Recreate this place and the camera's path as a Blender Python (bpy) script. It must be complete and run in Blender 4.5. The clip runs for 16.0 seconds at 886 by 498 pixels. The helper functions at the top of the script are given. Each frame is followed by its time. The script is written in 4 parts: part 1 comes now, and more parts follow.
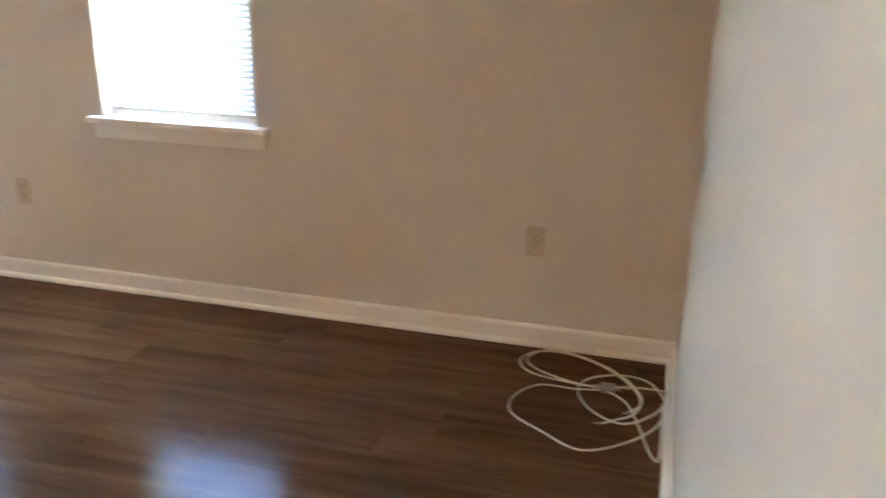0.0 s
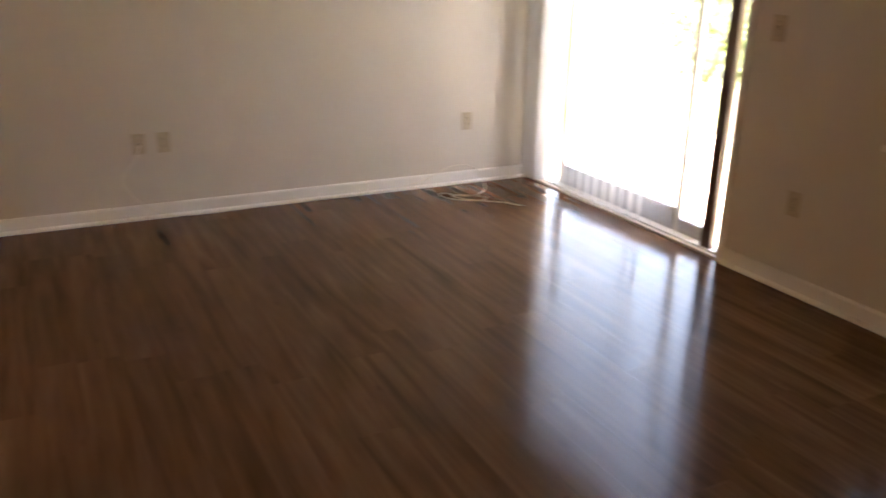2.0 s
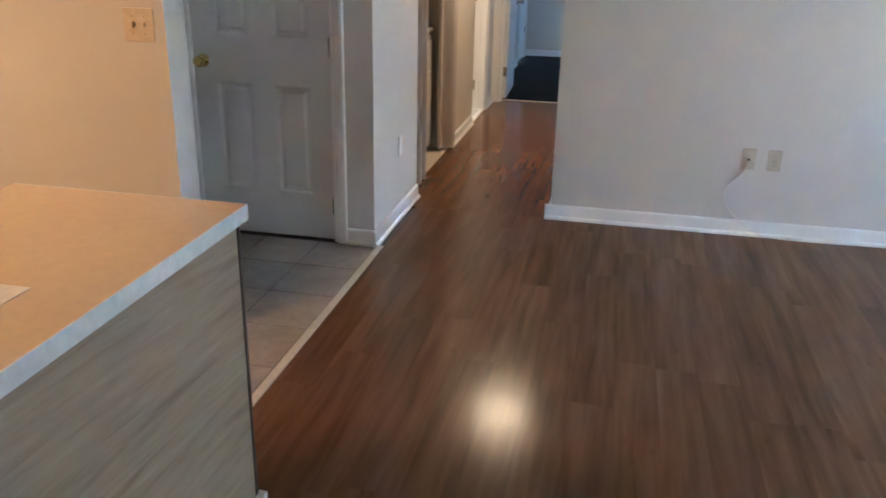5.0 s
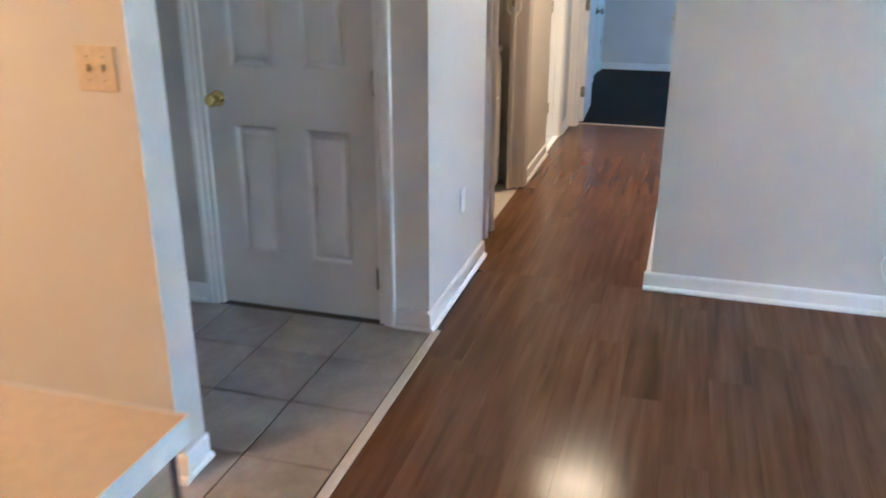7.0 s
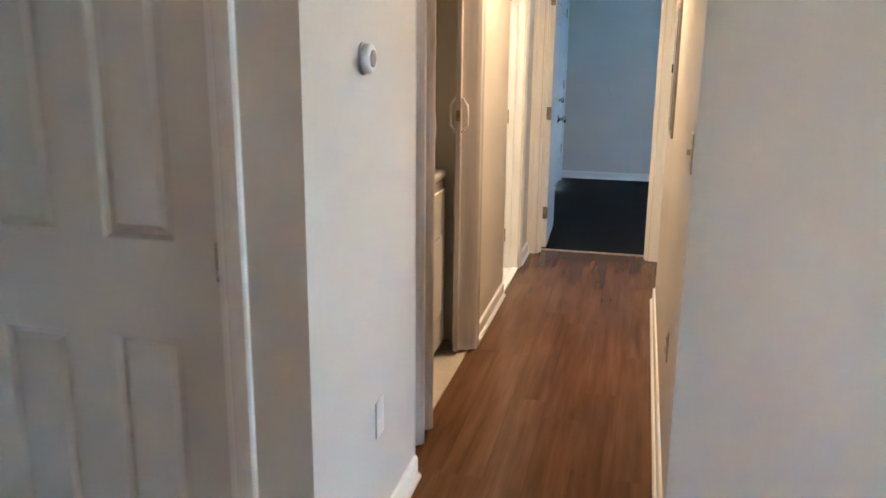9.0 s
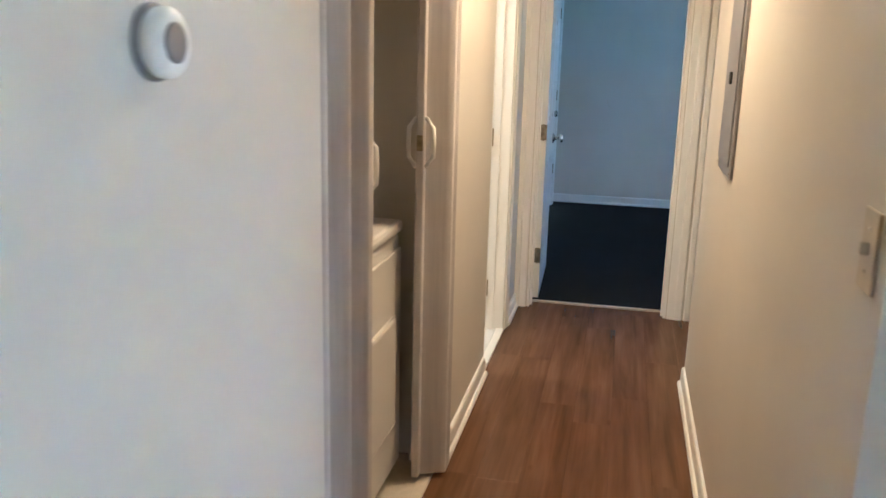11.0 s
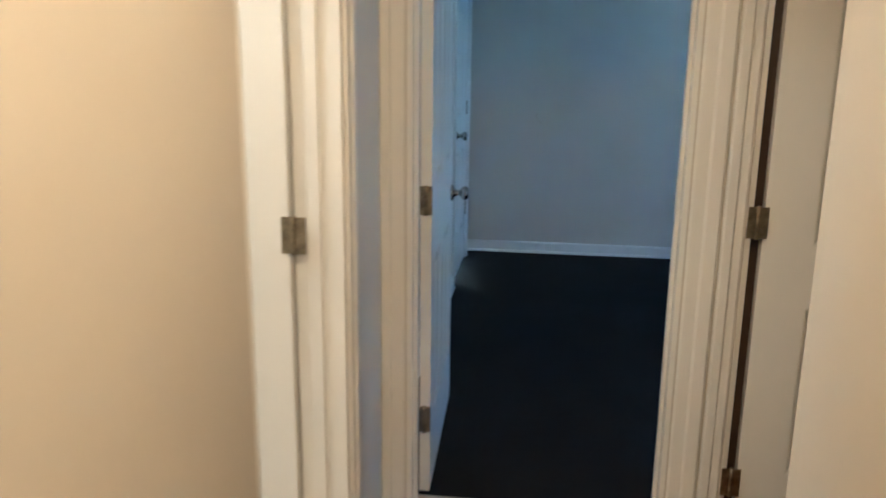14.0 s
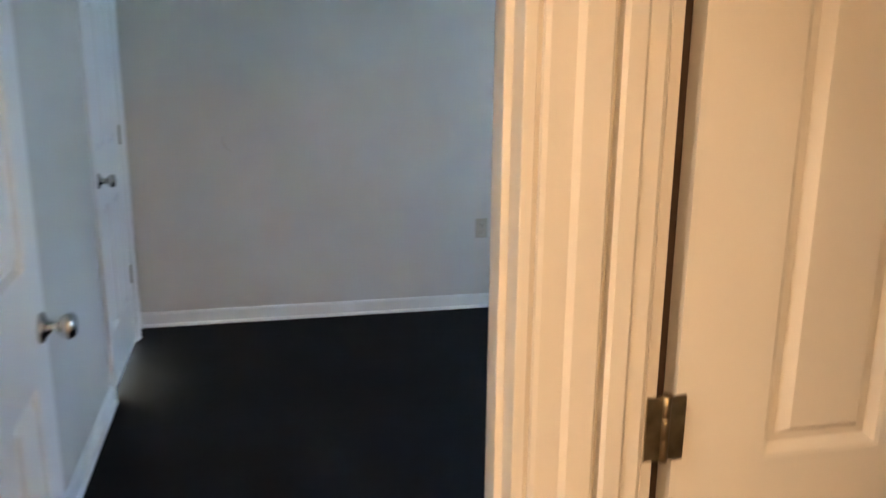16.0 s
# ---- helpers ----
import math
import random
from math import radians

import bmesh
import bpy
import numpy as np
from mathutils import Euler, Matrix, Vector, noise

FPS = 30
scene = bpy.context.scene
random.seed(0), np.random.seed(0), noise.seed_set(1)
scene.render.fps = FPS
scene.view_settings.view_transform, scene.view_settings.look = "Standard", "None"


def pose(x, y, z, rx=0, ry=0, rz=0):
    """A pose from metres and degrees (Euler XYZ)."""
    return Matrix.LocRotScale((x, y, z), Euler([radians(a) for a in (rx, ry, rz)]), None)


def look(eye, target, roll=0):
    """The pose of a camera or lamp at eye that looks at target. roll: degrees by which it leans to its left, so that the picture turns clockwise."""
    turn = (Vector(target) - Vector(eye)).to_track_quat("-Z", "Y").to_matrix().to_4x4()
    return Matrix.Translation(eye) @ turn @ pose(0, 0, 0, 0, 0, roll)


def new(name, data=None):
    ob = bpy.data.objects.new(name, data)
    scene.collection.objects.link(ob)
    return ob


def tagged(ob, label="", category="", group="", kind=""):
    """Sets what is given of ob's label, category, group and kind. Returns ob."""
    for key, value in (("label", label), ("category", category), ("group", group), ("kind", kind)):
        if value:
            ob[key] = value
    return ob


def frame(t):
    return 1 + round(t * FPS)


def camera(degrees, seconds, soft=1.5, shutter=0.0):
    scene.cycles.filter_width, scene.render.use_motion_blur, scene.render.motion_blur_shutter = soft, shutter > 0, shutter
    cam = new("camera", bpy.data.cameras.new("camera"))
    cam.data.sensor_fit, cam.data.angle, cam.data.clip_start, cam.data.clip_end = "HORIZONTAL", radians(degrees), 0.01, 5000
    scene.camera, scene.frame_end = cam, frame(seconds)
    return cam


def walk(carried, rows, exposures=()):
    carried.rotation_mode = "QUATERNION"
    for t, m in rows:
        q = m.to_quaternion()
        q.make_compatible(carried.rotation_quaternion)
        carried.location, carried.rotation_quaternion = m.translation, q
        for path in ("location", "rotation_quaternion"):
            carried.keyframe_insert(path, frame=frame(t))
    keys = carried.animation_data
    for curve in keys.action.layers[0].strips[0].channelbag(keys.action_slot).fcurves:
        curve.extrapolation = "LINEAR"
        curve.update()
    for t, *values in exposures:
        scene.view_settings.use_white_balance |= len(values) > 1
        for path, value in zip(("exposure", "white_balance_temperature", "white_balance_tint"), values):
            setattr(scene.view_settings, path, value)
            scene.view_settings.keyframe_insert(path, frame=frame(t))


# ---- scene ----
cam = camera(56.6, 16.0, 1.5, 0.5)
PATH = [
    (0, (0.545, 1.27, 1.399), (0.044, 3.089, 0.734), 0.9),
    (0.5, (0.459, 1.257, 1.443), (-0.333, 2.961, 0.757), 1.1),
    (1, (0.343, 1.116, 1.463), (-0.788, 2.617, 0.78), 1.1),
    (1.5, (0.331, 1.14, 1.445), (-1.134, 2.323, 0.77), 1.2),
    (2, (0.323, 1.074, 1.452), (-1.352, 1.934, 0.778), 1.2),
    (2.5, (0.337, 1.06, 1.476), (-1.457, 1.623, 0.795), 1.0),
    (3, (0.340, 1.082, 1.472), (-1.516, 1.384, 0.794), 1.3),
    (3.5, (0.352, 1.019, 1.480), (-1.527, 1.111, 0.801), 1.5),
    (4, (0.332, 0.972, 1.515), (-1.541, 0.878, 0.820), 1.6),
    (4.5, (0.298, 0.934, 1.527), (-1.556, 0.680, 0.822), 1.5),
    (6.8, (-0.646, 0.645, 1.529), (-2.427, 0.069, 0.825), 0.2),
    (7, (-0.756, 0.628, 1.517), (-2.554, 0.099, 0.817), 0.1),
    (7.5, (-1.079, 0.615, 1.534), (-2.922, 0.16, 0.902), 0.6),
    (8, (-1.414, 0.503, 1.512), (-3.3, 0.07, 1.009), 0.8),
    (8.5, (-1.704, 0.423, 1.495), (-3.593, -0.014, 1.006), 0.8),
    (9, (-2.052, 0.406, 1.512), (-3.939, -0.042, 1.023), 0.6),
    (11.3, (-3.542, 0.197, 1.466), (-5.442, -0.207, 0.993), 1.5),
    (11.5, (-3.731, 0.227, 1.5), (-5.624, -0.189, 1.009), 1.3),
    (12, (-4.11, 0.229, 1.503), (-6.006, -0.174, 1.012), 1.2),
    (12.5, (-4.48, 0.174, 1.506), (-6.38, -0.213, 1.016), 0.9),
    (13, (-4.843, 0.17, 1.51), (-6.746, -0.211, 1.025), 0.7),
    (13.5, (-5.245, 0.124, 1.497), (-7.154, -0.227, 1.013), 0.6),
    (14, (-5.613, 0.118, 1.482), (-7.54, -0.125, 1.001), 0.7),
    (14.5, (-5.996, 0.156, 1.496), (-7.937, 0.085, 1.018), 0.7),
    (15, (-6.369, 0.146, 1.474), (-8.309, 0.228, 0.995), 0.9),
    (15.5, (-6.722, 0.157, 1.459), (-8.65, 0.395, 0.984), 0.7),
    (16, (-7.051, 0.205, 1.49), (-8.946, 0.634, 1.016), 0.5),
]
# the clip's camera adapts its exposure and white balance as it turns from the windows to the hall
walk(cam, [(t, look(eye, target, roll)) for t, eye, target, roll in PATH],
     [(0.0, 6.75, 6000, 8), (0.6, 6.45, 7200, 9), (1.2, 5.25, 7600, 16), (2.0, 5.0, 8800, 22), (3.0, 5.55, 9000, 20), (3.6, 5.95, 7800, 20), (4.5, 5.95, 5700, 9),
      (7.0, 6.5, 5000, 7), (9.0, 6.4, 5600, 8), (12.0, 6.15, 5000, 3), (14.0, 5.88, 5300, 3), (15.0, 6.15, 6100, 10), (16.0, 6.45, 7300, 18)])

# world and sun: bright day, sun high along the facade
world = bpy.data.worlds.new("sky")
scene.world = world
world.use_nodes = True
wn = world.node_tree.nodes
sky = wn.new("ShaderNodeTexSky")
sky.sky_type = "NISHITA"
sky.sun_disc = False
sky.sun_elevation = radians(56)
sky.sun_rotation = radians(73)
world.node_tree.links.new(sky.outputs[0], wn["Background"].inputs[0])
wn["Background"].inputs[1].default_value = 0.15
sun_data = bpy.data.lights.new("sun", "SUN")
sun_data.energy, sun_data.angle, sun_data.color = 5.0, radians(0.5), (1.0, 0.95, 0.87)
sun_lamp = new("sun", sun_data)
sun_lamp.matrix_world = look((8, 2.4, 12.5), (0, 0, 0))


def area_lamp(name, place, target, w, h, power, colour):
    d = bpy.data.lights.new(name, "AREA")
    d.shape, d.size, d.size_y, d.energy, d.color = "RECTANGLE", w, h, power, colour
    ob = new(name, d)
    ob.matrix_world = look(place, target)
    return ob


area_lamp("skylight_bedroom", (-9.9, 3.52, 1.45), (-9.9, 0, 1.2), 0.5, 0.7, 0.27, (0.26, 0.55, 1.0))

# ---------------------------------------------------------------- materials


class Mat:
    """A small builder for node materials."""

    def __init__(self, name, colour, rough=0.5, metal=0.0, spec=0.5):
        self.m = bpy.data.materials.new(name)
        self.m.use_nodes = True
        self.t = self.m.node_tree
        self.b = self.t.nodes["Principled BSDF"]
        self.b.inputs["Base Color"].default_value = (*colour, 1)
        self.b.inputs["Roughness"].default_value = rough
        self.b.inputs["Metallic"].default_value = metal
        self.b.inputs["Specular IOR Level"].default_value = spec
        self.colour = colour

    def node(self, kind, **values):
        n = self.t.nodes.new(kind)
        for key, v in values.items():
            n.inputs[key].default_value = v
        return n

    def link(self, a, b):
        self.t.links.new(a, b)

    def position(self, scale=(1, 1, 1)):
        g = self.node("ShaderNodeNewGeometry")
        mp = self.node("ShaderNodeMapping", Scale=scale)
        self.link(g.outputs["Position"], mp.inputs["Vector"])
        return mp.outputs["Vector"]

    def noise(self, vec, scale, detail=3.0, rough=0.55, distort=0.0):
        n = self.node("ShaderNodeTexNoise", Scale=scale, Detail=detail, Roughness=rough, Distortion=distort)
        self.link(vec, n.inputs["Vector"])
        return n.outputs["Fac"]

    def ramp(self, fac, stops):
        r = self.t.nodes.new("ShaderNodeValToRGB")
        el = r.color_ramp.elements
        while len(el) < len(stops):
            el.new(0.5)
        for e, (pos, c) in zip(el, stops):
            e.position, e.color = pos, (*c, 1)
        self.link(fac, r.inputs["Fac"])
        return r.outputs["Color"]

    def mix(self, a, b, fac, mode="MIX"):
        n = self.t.nodes.new("ShaderNodeMixRGB")
        n.blend_type = mode
        for socket, v in ((n.inputs[1], a), (n.inputs[2], b), (n.inputs[0], fac)):
            if isinstance(v, (int, float)):
                socket.default_value = v
            elif isinstance(v, tuple):
                socket.default_value = (*v, 1)
            else:
                self.link(v, socket)
        return n.outputs[0]

    def base(self, out):
        self.link(out, self.b.inputs["Base Color"])

    def rough(self, fac, lo, hi):
        r = self.node("ShaderNodeMapRange")
        self.link(fac, r.inputs["Value"])
        r.inputs["To Min"].default_value, r.inputs["To Max"].default_value = lo, hi
        self.link(r.outputs[0], self.b.inputs["Roughness"])

    def bump(self, fac, strength, distance):
        prev = self.b.inputs["Normal"].links
        n = self.node("ShaderNodeBump", Strength=strength, Distance=distance)
        self.link(fac, n.inputs["Height"])
        if prev:
            self.link(prev[0].from_socket, n.inputs["Normal"])
        self.link(n.outputs[0], self.b.inputs["Normal"])


def painted(name, colour, rough=0.5, relief=0.15, spread=0.06):
    """Rolled or brushed paint: faint blotches, orange-peel relief."""
    k = Mat(name, colour, rough)
    big = k.noise(k.position(), 1.3, 4)
    dark = tuple(c * (1 - spread) for c in colour)
    light = tuple(min(1, c * (1 + spread * 0.5)) for c in colour)
    k.base(k.ramp(big, [(0.3, dark), (0.7, light)]))
    fine = k.noise(k.position(), 220, 2)
    k.bump(fine, relief, 0.001)
    k.rough(big, rough - 0.05, rough + 0.07)
    return k.m


def plain(name, colour, rough=0.4, metal=0.0, spread=0.08):
    k = Mat(name, colour, rough, metal)
    n = k.noise(k.position(), 40, 3)
    k.base(k.ramp(n, [(0.3, tuple(c * (1 - spread) for c in colour)), (0.7, tuple(min(1, c * (1 + spread)) for c in colour))]))
    k.rough(n, max(0.02, rough - 0.06), rough + 0.06)
    return k.m


def wood_floor():
    """Printed oak vinyl: long dark streaks, small knots, slightly wavy sheen."""
    k = Mat("laminate_wood", (0.11, 0.055, 0.03), 0.13, 0, 0.13)
    info = k.node("ShaderNodeObjectInfo")
    pos = k.node("ShaderNodeNewGeometry").outputs["Position"]
    shift = k.node("ShaderNodeVectorMath")
    shift.operation = "MULTIPLY_ADD"
    k.link(info.outputs["Random"], shift.inputs[0])
    shift.inputs[1].default_value = (37, 11, 0)
    k.link(pos, shift.inputs[2])

    def stretched(sx, sy):
        mp = k.node("ShaderNodeMapping", Scale=(sx, sy, 1.0))
        k.link(shift.outputs[0], mp.inputs["Vector"])
        return mp.outputs[0]
    grain = k.noise(stretched(1.6, 38.0), 1.0, 3, 0.6, 0.4)
    streak = k.noise(stretched(1.1, 13.0), 1.0, 3, 0.55, 0.5)
    blotch = k.noise(stretched(1.1, 3.4), 1.6, 3)
    c = k.ramp(streak, [(0.26, (0.080, 0.039, 0.019)), (0.42, (0.116, 0.057, 0.028)), (0.57, (0.138, 0.069, 0.035)), (0.75, (0.168, 0.087, 0.046))])
    c = k.mix(c, k.ramp(grain, [(0.3, (0.80, 0.78, 0.76)), (0.7, (1.12, 1.12, 1.12))]), 0.75, "MULTIPLY")
    c = k.mix(c, k.ramp(blotch, [(0.3, (0.78, 0.76, 0.74)), (0.65, (1.06, 1.06, 1.05))]), 0.7, "MULTIPLY")
    c = k.mix(c, k.ramp(info.outputs["Random"], [(0.0, (0.93, 0.92, 0.91)), (1.0, (1.05, 1.05, 1.05))]), 0.9, "MULTIPLY")
    knots = k.node("ShaderNodeTexVoronoi", Scale=1.0)
    k.link(stretched(3.2, 8.5), knots.inputs["Vector"])
    c = k.mix(c, k.ramp(knots.outputs["Distance"], [(0.03, (0.5, 0.46, 0.44)), (0.11, (1, 1, 1))]), 0.4, "MULTIPLY")
    k.base(c)
    k.rough(k.noise(k.position((0.8, 1.4, 1.0)), 16.0, 4, 0.65), 0.10, 0.23)
    return k.m


def floor_tile():
    k = Mat("kitchen_tile", (0.33, 0.27, 0.22), 0.35)
    info = k.node("ShaderNodeObjectInfo")
    n = k.noise(k.position(), 6, 5, 0.6, 0.4)
    s = k.noise(k.position(), 45, 3)
    c = k.ramp(n, [(0.28, (0.24, 0.205, 0.175)), (0.72, (0.40, 0.345, 0.295))])
    c = k.mix(c, k.ramp(s, [(0.3, (0.88, 0.88, 0.88)), (0.7, (1.05, 1.05, 1.05))]), 0.8, "MULTIPLY")
    c = k.mix(c, k.ramp(info.outputs["Random"], [(0, (0.9, 0.9, 0.9)), (1, (1.08, 1.07, 1.05))]), 0.8, "MULTIPLY")
    k.base(c)
    k.rough(n, 0.28, 0.45)
    k.bump(n, 0.1, 0.004)
    return k.m


def carpet():
    k = Mat("carpet", (0.03, 0.03, 0.032), 0.95, 0, 0.1)
    n = k.noise(k.position(), 380, 2)
    big = k.noise(k.position(), 3.0, 4)
    c = k.ramp(n, [(0.25, (0.006, 0.006, 0.0065)), (0.75, (0.02, 0.02, 0.021))])
    k.base(k.mix(c, k.ramp(big, [(0.3, (0.8, 0.8, 0.8)), (0.7, (1.15, 1.15, 1.15))]), 0.8, "MULTIPLY"))
    k.bump(n, 0.7, 0.006)
    return k.m


def laminate_panel():
    k = Mat("peninsula_laminate", (0.35, 0.27, 0.18), 0.42)
    rot = k.node("ShaderNodeMapping", Rotation=(0, radians(3), 0))
    g = k.node("ShaderNodeNewGeometry")
    k.link(g.outputs["Position"], rot.inputs["Vector"])

    def stretched(sx, sz):
        sc = k.node("ShaderNodeMapping", Scale=(sx, sx, sz))
        k.link(rot.outputs[0], sc.inputs["Vector"])
        return sc.outputs[0]
    n = k.noise(stretched(2.2, 26), 1.0, 4, 0.6, 0.6)
    fine = k.noise(stretched(7, 120), 1.0, 3, 0.6, 0.2)
    c = k.ramp(n, [(0.3, (0.235, 0.165, 0.095)), (0.48, (0.34, 0.25, 0.155)), (0.75, (0.41, 0.315, 0.205))])
    k.base(k.mix(c, k.ramp(fine, [(0.3, (0.84, 0.82, 0.8)), (0.7, (1.06, 1.06, 1.06))]), 0.8, "MULTIPLY"))
    k.bump(n, 0.06, 0.001)
    return k.m


def translucent(name, colour, share=0.6):
    k = Mat(name, colour, 0.5)
    tr = k.node("ShaderNodeBsdfTranslucent")
    tr.inputs["Color"].default_value = (*colour, 1)
    mx = k.node("ShaderNodeMixShader")
    mx.inputs[0].default_value = share
    k.link(k.b.outputs[0], mx.inputs[1])
    k.link(tr.outputs[0], mx.inputs[2])
    k.link(mx.outputs[0], k.t.nodes["Material Output"].inputs["Surface"])
    n = k.noise(k.position((1, 1, 0.2)), 60, 2)
    k.bump(n, 0.05, 0.001)
    return k.m


def glowing(name, colour, strength):
    k = Mat(name, (0.9, 0.88, 0.82), 0.4)
    k.b.inputs["Emission Color"].default_value = (*colour, 1)
    k.b.inputs["Emission Strength"].default_value = strength
    return k.m


def glass():
    k = Mat("window_glass", (1, 1, 1), 0.0)
    k.b.inputs["Transmission Weight"].default_value = 1.0
    k.b.inputs["IOR"].default_value = 1.45
    return k.m


def marble():
    k = Mat("bath_tile", (0.75, 0.74, 0.72), 0.2)
    n = k.noise(k.position(), 5, 6, 0.6, 1.2)
    k.base(k.ramp(n, [(0.35, (0.55, 0.55, 0.55)), (0.5, (0.78, 0.77, 0.75)), (0.8, (0.82, 0.81, 0.79))]))
    return k.m


def accordion_vinyl():
    k = Mat("accordion_vinyl", (0.56, 0.515, 0.50), 0.42)
    n = k.noise(k.position((60, 60, 2.5)), 1.0, 4)
    k.base(k.ramp(n, [(0.3, (0.51, 0.47, 0.455)), (0.7, (0.60, 0.555, 0.535))]))
    k.bump(n, 0.12, 0.001)
    return k.m


def grass():
    k = Mat("grass", (0.08, 0.13, 0.03), 0.9)
    n = k.noise(k.position(), 9, 6)
    k.base(k.ramp(n, [(0.3, (0.05, 0.08, 0.02)), (0.7, (0.12, 0.17, 0.05))]))
    return k.m


WALL = painted("wall_paint", (0.63, 0.585, 0.52), 0.55)
CEIL = painted("ceiling_paint", (0.66, 0.65, 0.62), 0.8, 0.5)
TRIM = painted("trim_paint", (0.80, 0.78, 0.74), 0.32, 0.05, 0.04)
# darker copy of the white door paint, with the kitchen corner's shade in it
DOOR_SHADED = painted("shaded_door_paint", (0.66, 0.63, 0.585), 0.36, 0.08, 0.04)
DOORW = painted("white_door_paint", (0.80, 0.78, 0.74), 0.34, 0.08, 0.04)
WOOD = wood_floor()
TILE = floor_tile()
GROUT = plain("grout", (0.09, 0.07, 0.055), 0.9)
UNDER = plain("underlay", (0.05, 0.025, 0.012), 0.9)
STRIP = plain("transition_strip", (0.50, 0.44, 0.36), 0.4)
CARPET = carpet()
LAM = laminate_panel()
TOP = plain("counter_laminate", (0.62, 0.47, 0.30), 0.35, 0, 0.05)
TOPEDGE = plain("counter_edge", (0.72, 0.71, 0.68), 0.35)
BROWN = plain("bronze_metal", (0.10, 0.055, 0.032), 0.4, 0.2)
# brown of the peninsula's corner strip, also the painted shade in a door gap
EDGE_AND_SHADE = plain("dark_edge_and_gap_shade", (0.055, 0.03, 0.018), 0.5)
BRASS = plain("polished_brass", (0.62, 0.46, 0.16), 0.16, 1.0)
NICKEL = plain("satin_nickel", (0.55, 0.53, 0.50), 0.22, 1.0)
HINGE = plain("tarnished_hinge", (0.34, 0.28, 0.19), 0.34, 1.0, 0.3)
IVORY = plain("ivory_plastic", (0.50, 0.43, 0.32), 0.35)
ALMOND = plain("almond_plastic", (0.62, 0.50, 0.34), 0.35)
WHITEP = plain("white_plastic", (0.78, 0.76, 0.72), 0.35)
DARK = plain("black_slot", (0.02, 0.018, 0.016), 0.6)
GREYM = plain("grey_enamel", (0.27, 0.26, 0.265), 0.42, 0.3)
RAILM = plain("pale_aluminium", (0.52, 0.53, 0.55), 0.4, 0.2)
VINYL = accordion_vinyl()
APPL = painted("appliance_enamel", (0.60, 0.57, 0.53), 0.30, 0.0, 0.02)
VANE = translucent("blind_vane", (0.85, 0.85, 0.84), 0.55)
SLAT = translucent("blind_slat", (0.78, 0.79, 0.80), 0.26)
CABLE = plain("cable_jacket", (0.72, 0.67, 0.58), 0.4)
GLASS = glass()
MARBLE = marble()
WARM = (1.0, 0.67, 0.37)
HALLGLOW = glowing("hall_globe", WARM, 0.82)
KITGLOW = glowing("kitchen_globe", (1.0, 0.55, 0.25), 1.9)
BATHGLOW = glowing("bath_globe", (1.0, 0.86, 0.68), 2.1)
GRASS = grass()
CONCRETE = plain("patio_concrete", (0.45, 0.43, 0.40), 0.9, 0, 0.15)
SIDING = painted("siding_paint", (0.5, 0.47, 0.40), 0.6)
ROOFING = plain("roof_shingle", (0.09, 0.085, 0.08), 0.9, 0, 0.3)
LEAF = plain("leaf", (0.07, 0.11, 0.025), 0.6, 0, 0.4)
BARK = plain("bark", (0.12, 0.085, 0.06), 0.9, 0, 0.3)
FENCEWOOD = plain("fence_wood", (0.42, 0.38, 0.31), 0.8, 0, 0.2)

# ---------------------------------------------------------------- mesh helpers


def box(bm, x0, x1, y0, y1, z0, z1, bevel=0.0, mat=0):
    vs = [bm.verts.new((x, y, z)) for x in (x0, x1) for y in (y0, y1) for z in (z0, z1)]
    fs = [bm.faces.new([vs[i] for i in f]) for f in ((0, 1, 3, 2), (4, 6, 7, 5), (0, 4, 5, 1), (2, 3, 7, 6), (0, 2, 6, 4), (1, 5, 7, 3))]
    for f in fs:
        f.material_index = mat
    if bevel:
        es = list({e for f in fs for e in f.edges})
        bmesh.ops.bevel(bm, geom=es, offset=bevel, segments=2, affect="EDGES", profile=0.5)
    return vs


def lathe(bm, profile, m, n=20):
    """Turns (radius, height) pairs round z, placed by m."""
    rings = []
    for r, h in profile:
        rings.append([bm.verts.new(m @ Vector((r * math.cos(2 * math.pi * i / n), r * math.sin(2 * math.pi * i / n), h))) for i in range(n)])
    for a, b in zip(rings, rings[1:]):
        for i in range(n):
            f = bm.faces.new((a[i], a[(i + 1) % n], b[(i + 1) % n], b[i]))
            f.smooth = True
    for ring, flip in ((rings[0], True), (rings[-1], False)):
        bm.faces.new(ring[::-1] if flip else ring)


def tube(bm, pts, r, n=8, closed=False):
    """A round tube along points."""
    pts = [Vector(p) for p in pts]
    rings = []
    for i, p in enumerate(pts):
        a = pts[max(i - 1, 0)]
        b = pts[min(i + 1, len(pts) - 1)]
        d = (b - a).normalized()
        up = Vector((0, 0, 1)) if abs(d.z) < 0.95 else Vector((1, 0, 0))
        u = d.cross(up).normalized()
        v = d.cross(u)
        rings.append([bm.verts.new(p + r * (math.cos(2 * math.pi * k / n) * u + math.sin(2 * math.pi * k / n) * v)) for k in range(n)])
    for a, b in zip(rings, rings[1:]):
        for k in range(n):
            bm.faces.new((a[k], a[(k + 1) % n], b[(k + 1) % n], b[k])).smooth = True
    bm.faces.new(rings[0])
    bm.faces.new(rings[-1][::-1])


def mesh_of(bm, name, *mats):
    bmesh.ops.recalc_face_normals(bm, faces=bm.faces)
    me = bpy.data.meshes.new(name)
    bm.to_mesh(me)
    bm.free()
    for m in mats:
        me.materials.append(m)
    return me


def thing(name, bm, mats, label, category, group="", kind=""):
    mats = mats if isinstance(mats, tuple) else (mats,)
    return tagged(new(name, mesh_of(bm, name, *mats)), label, category, group, kind)


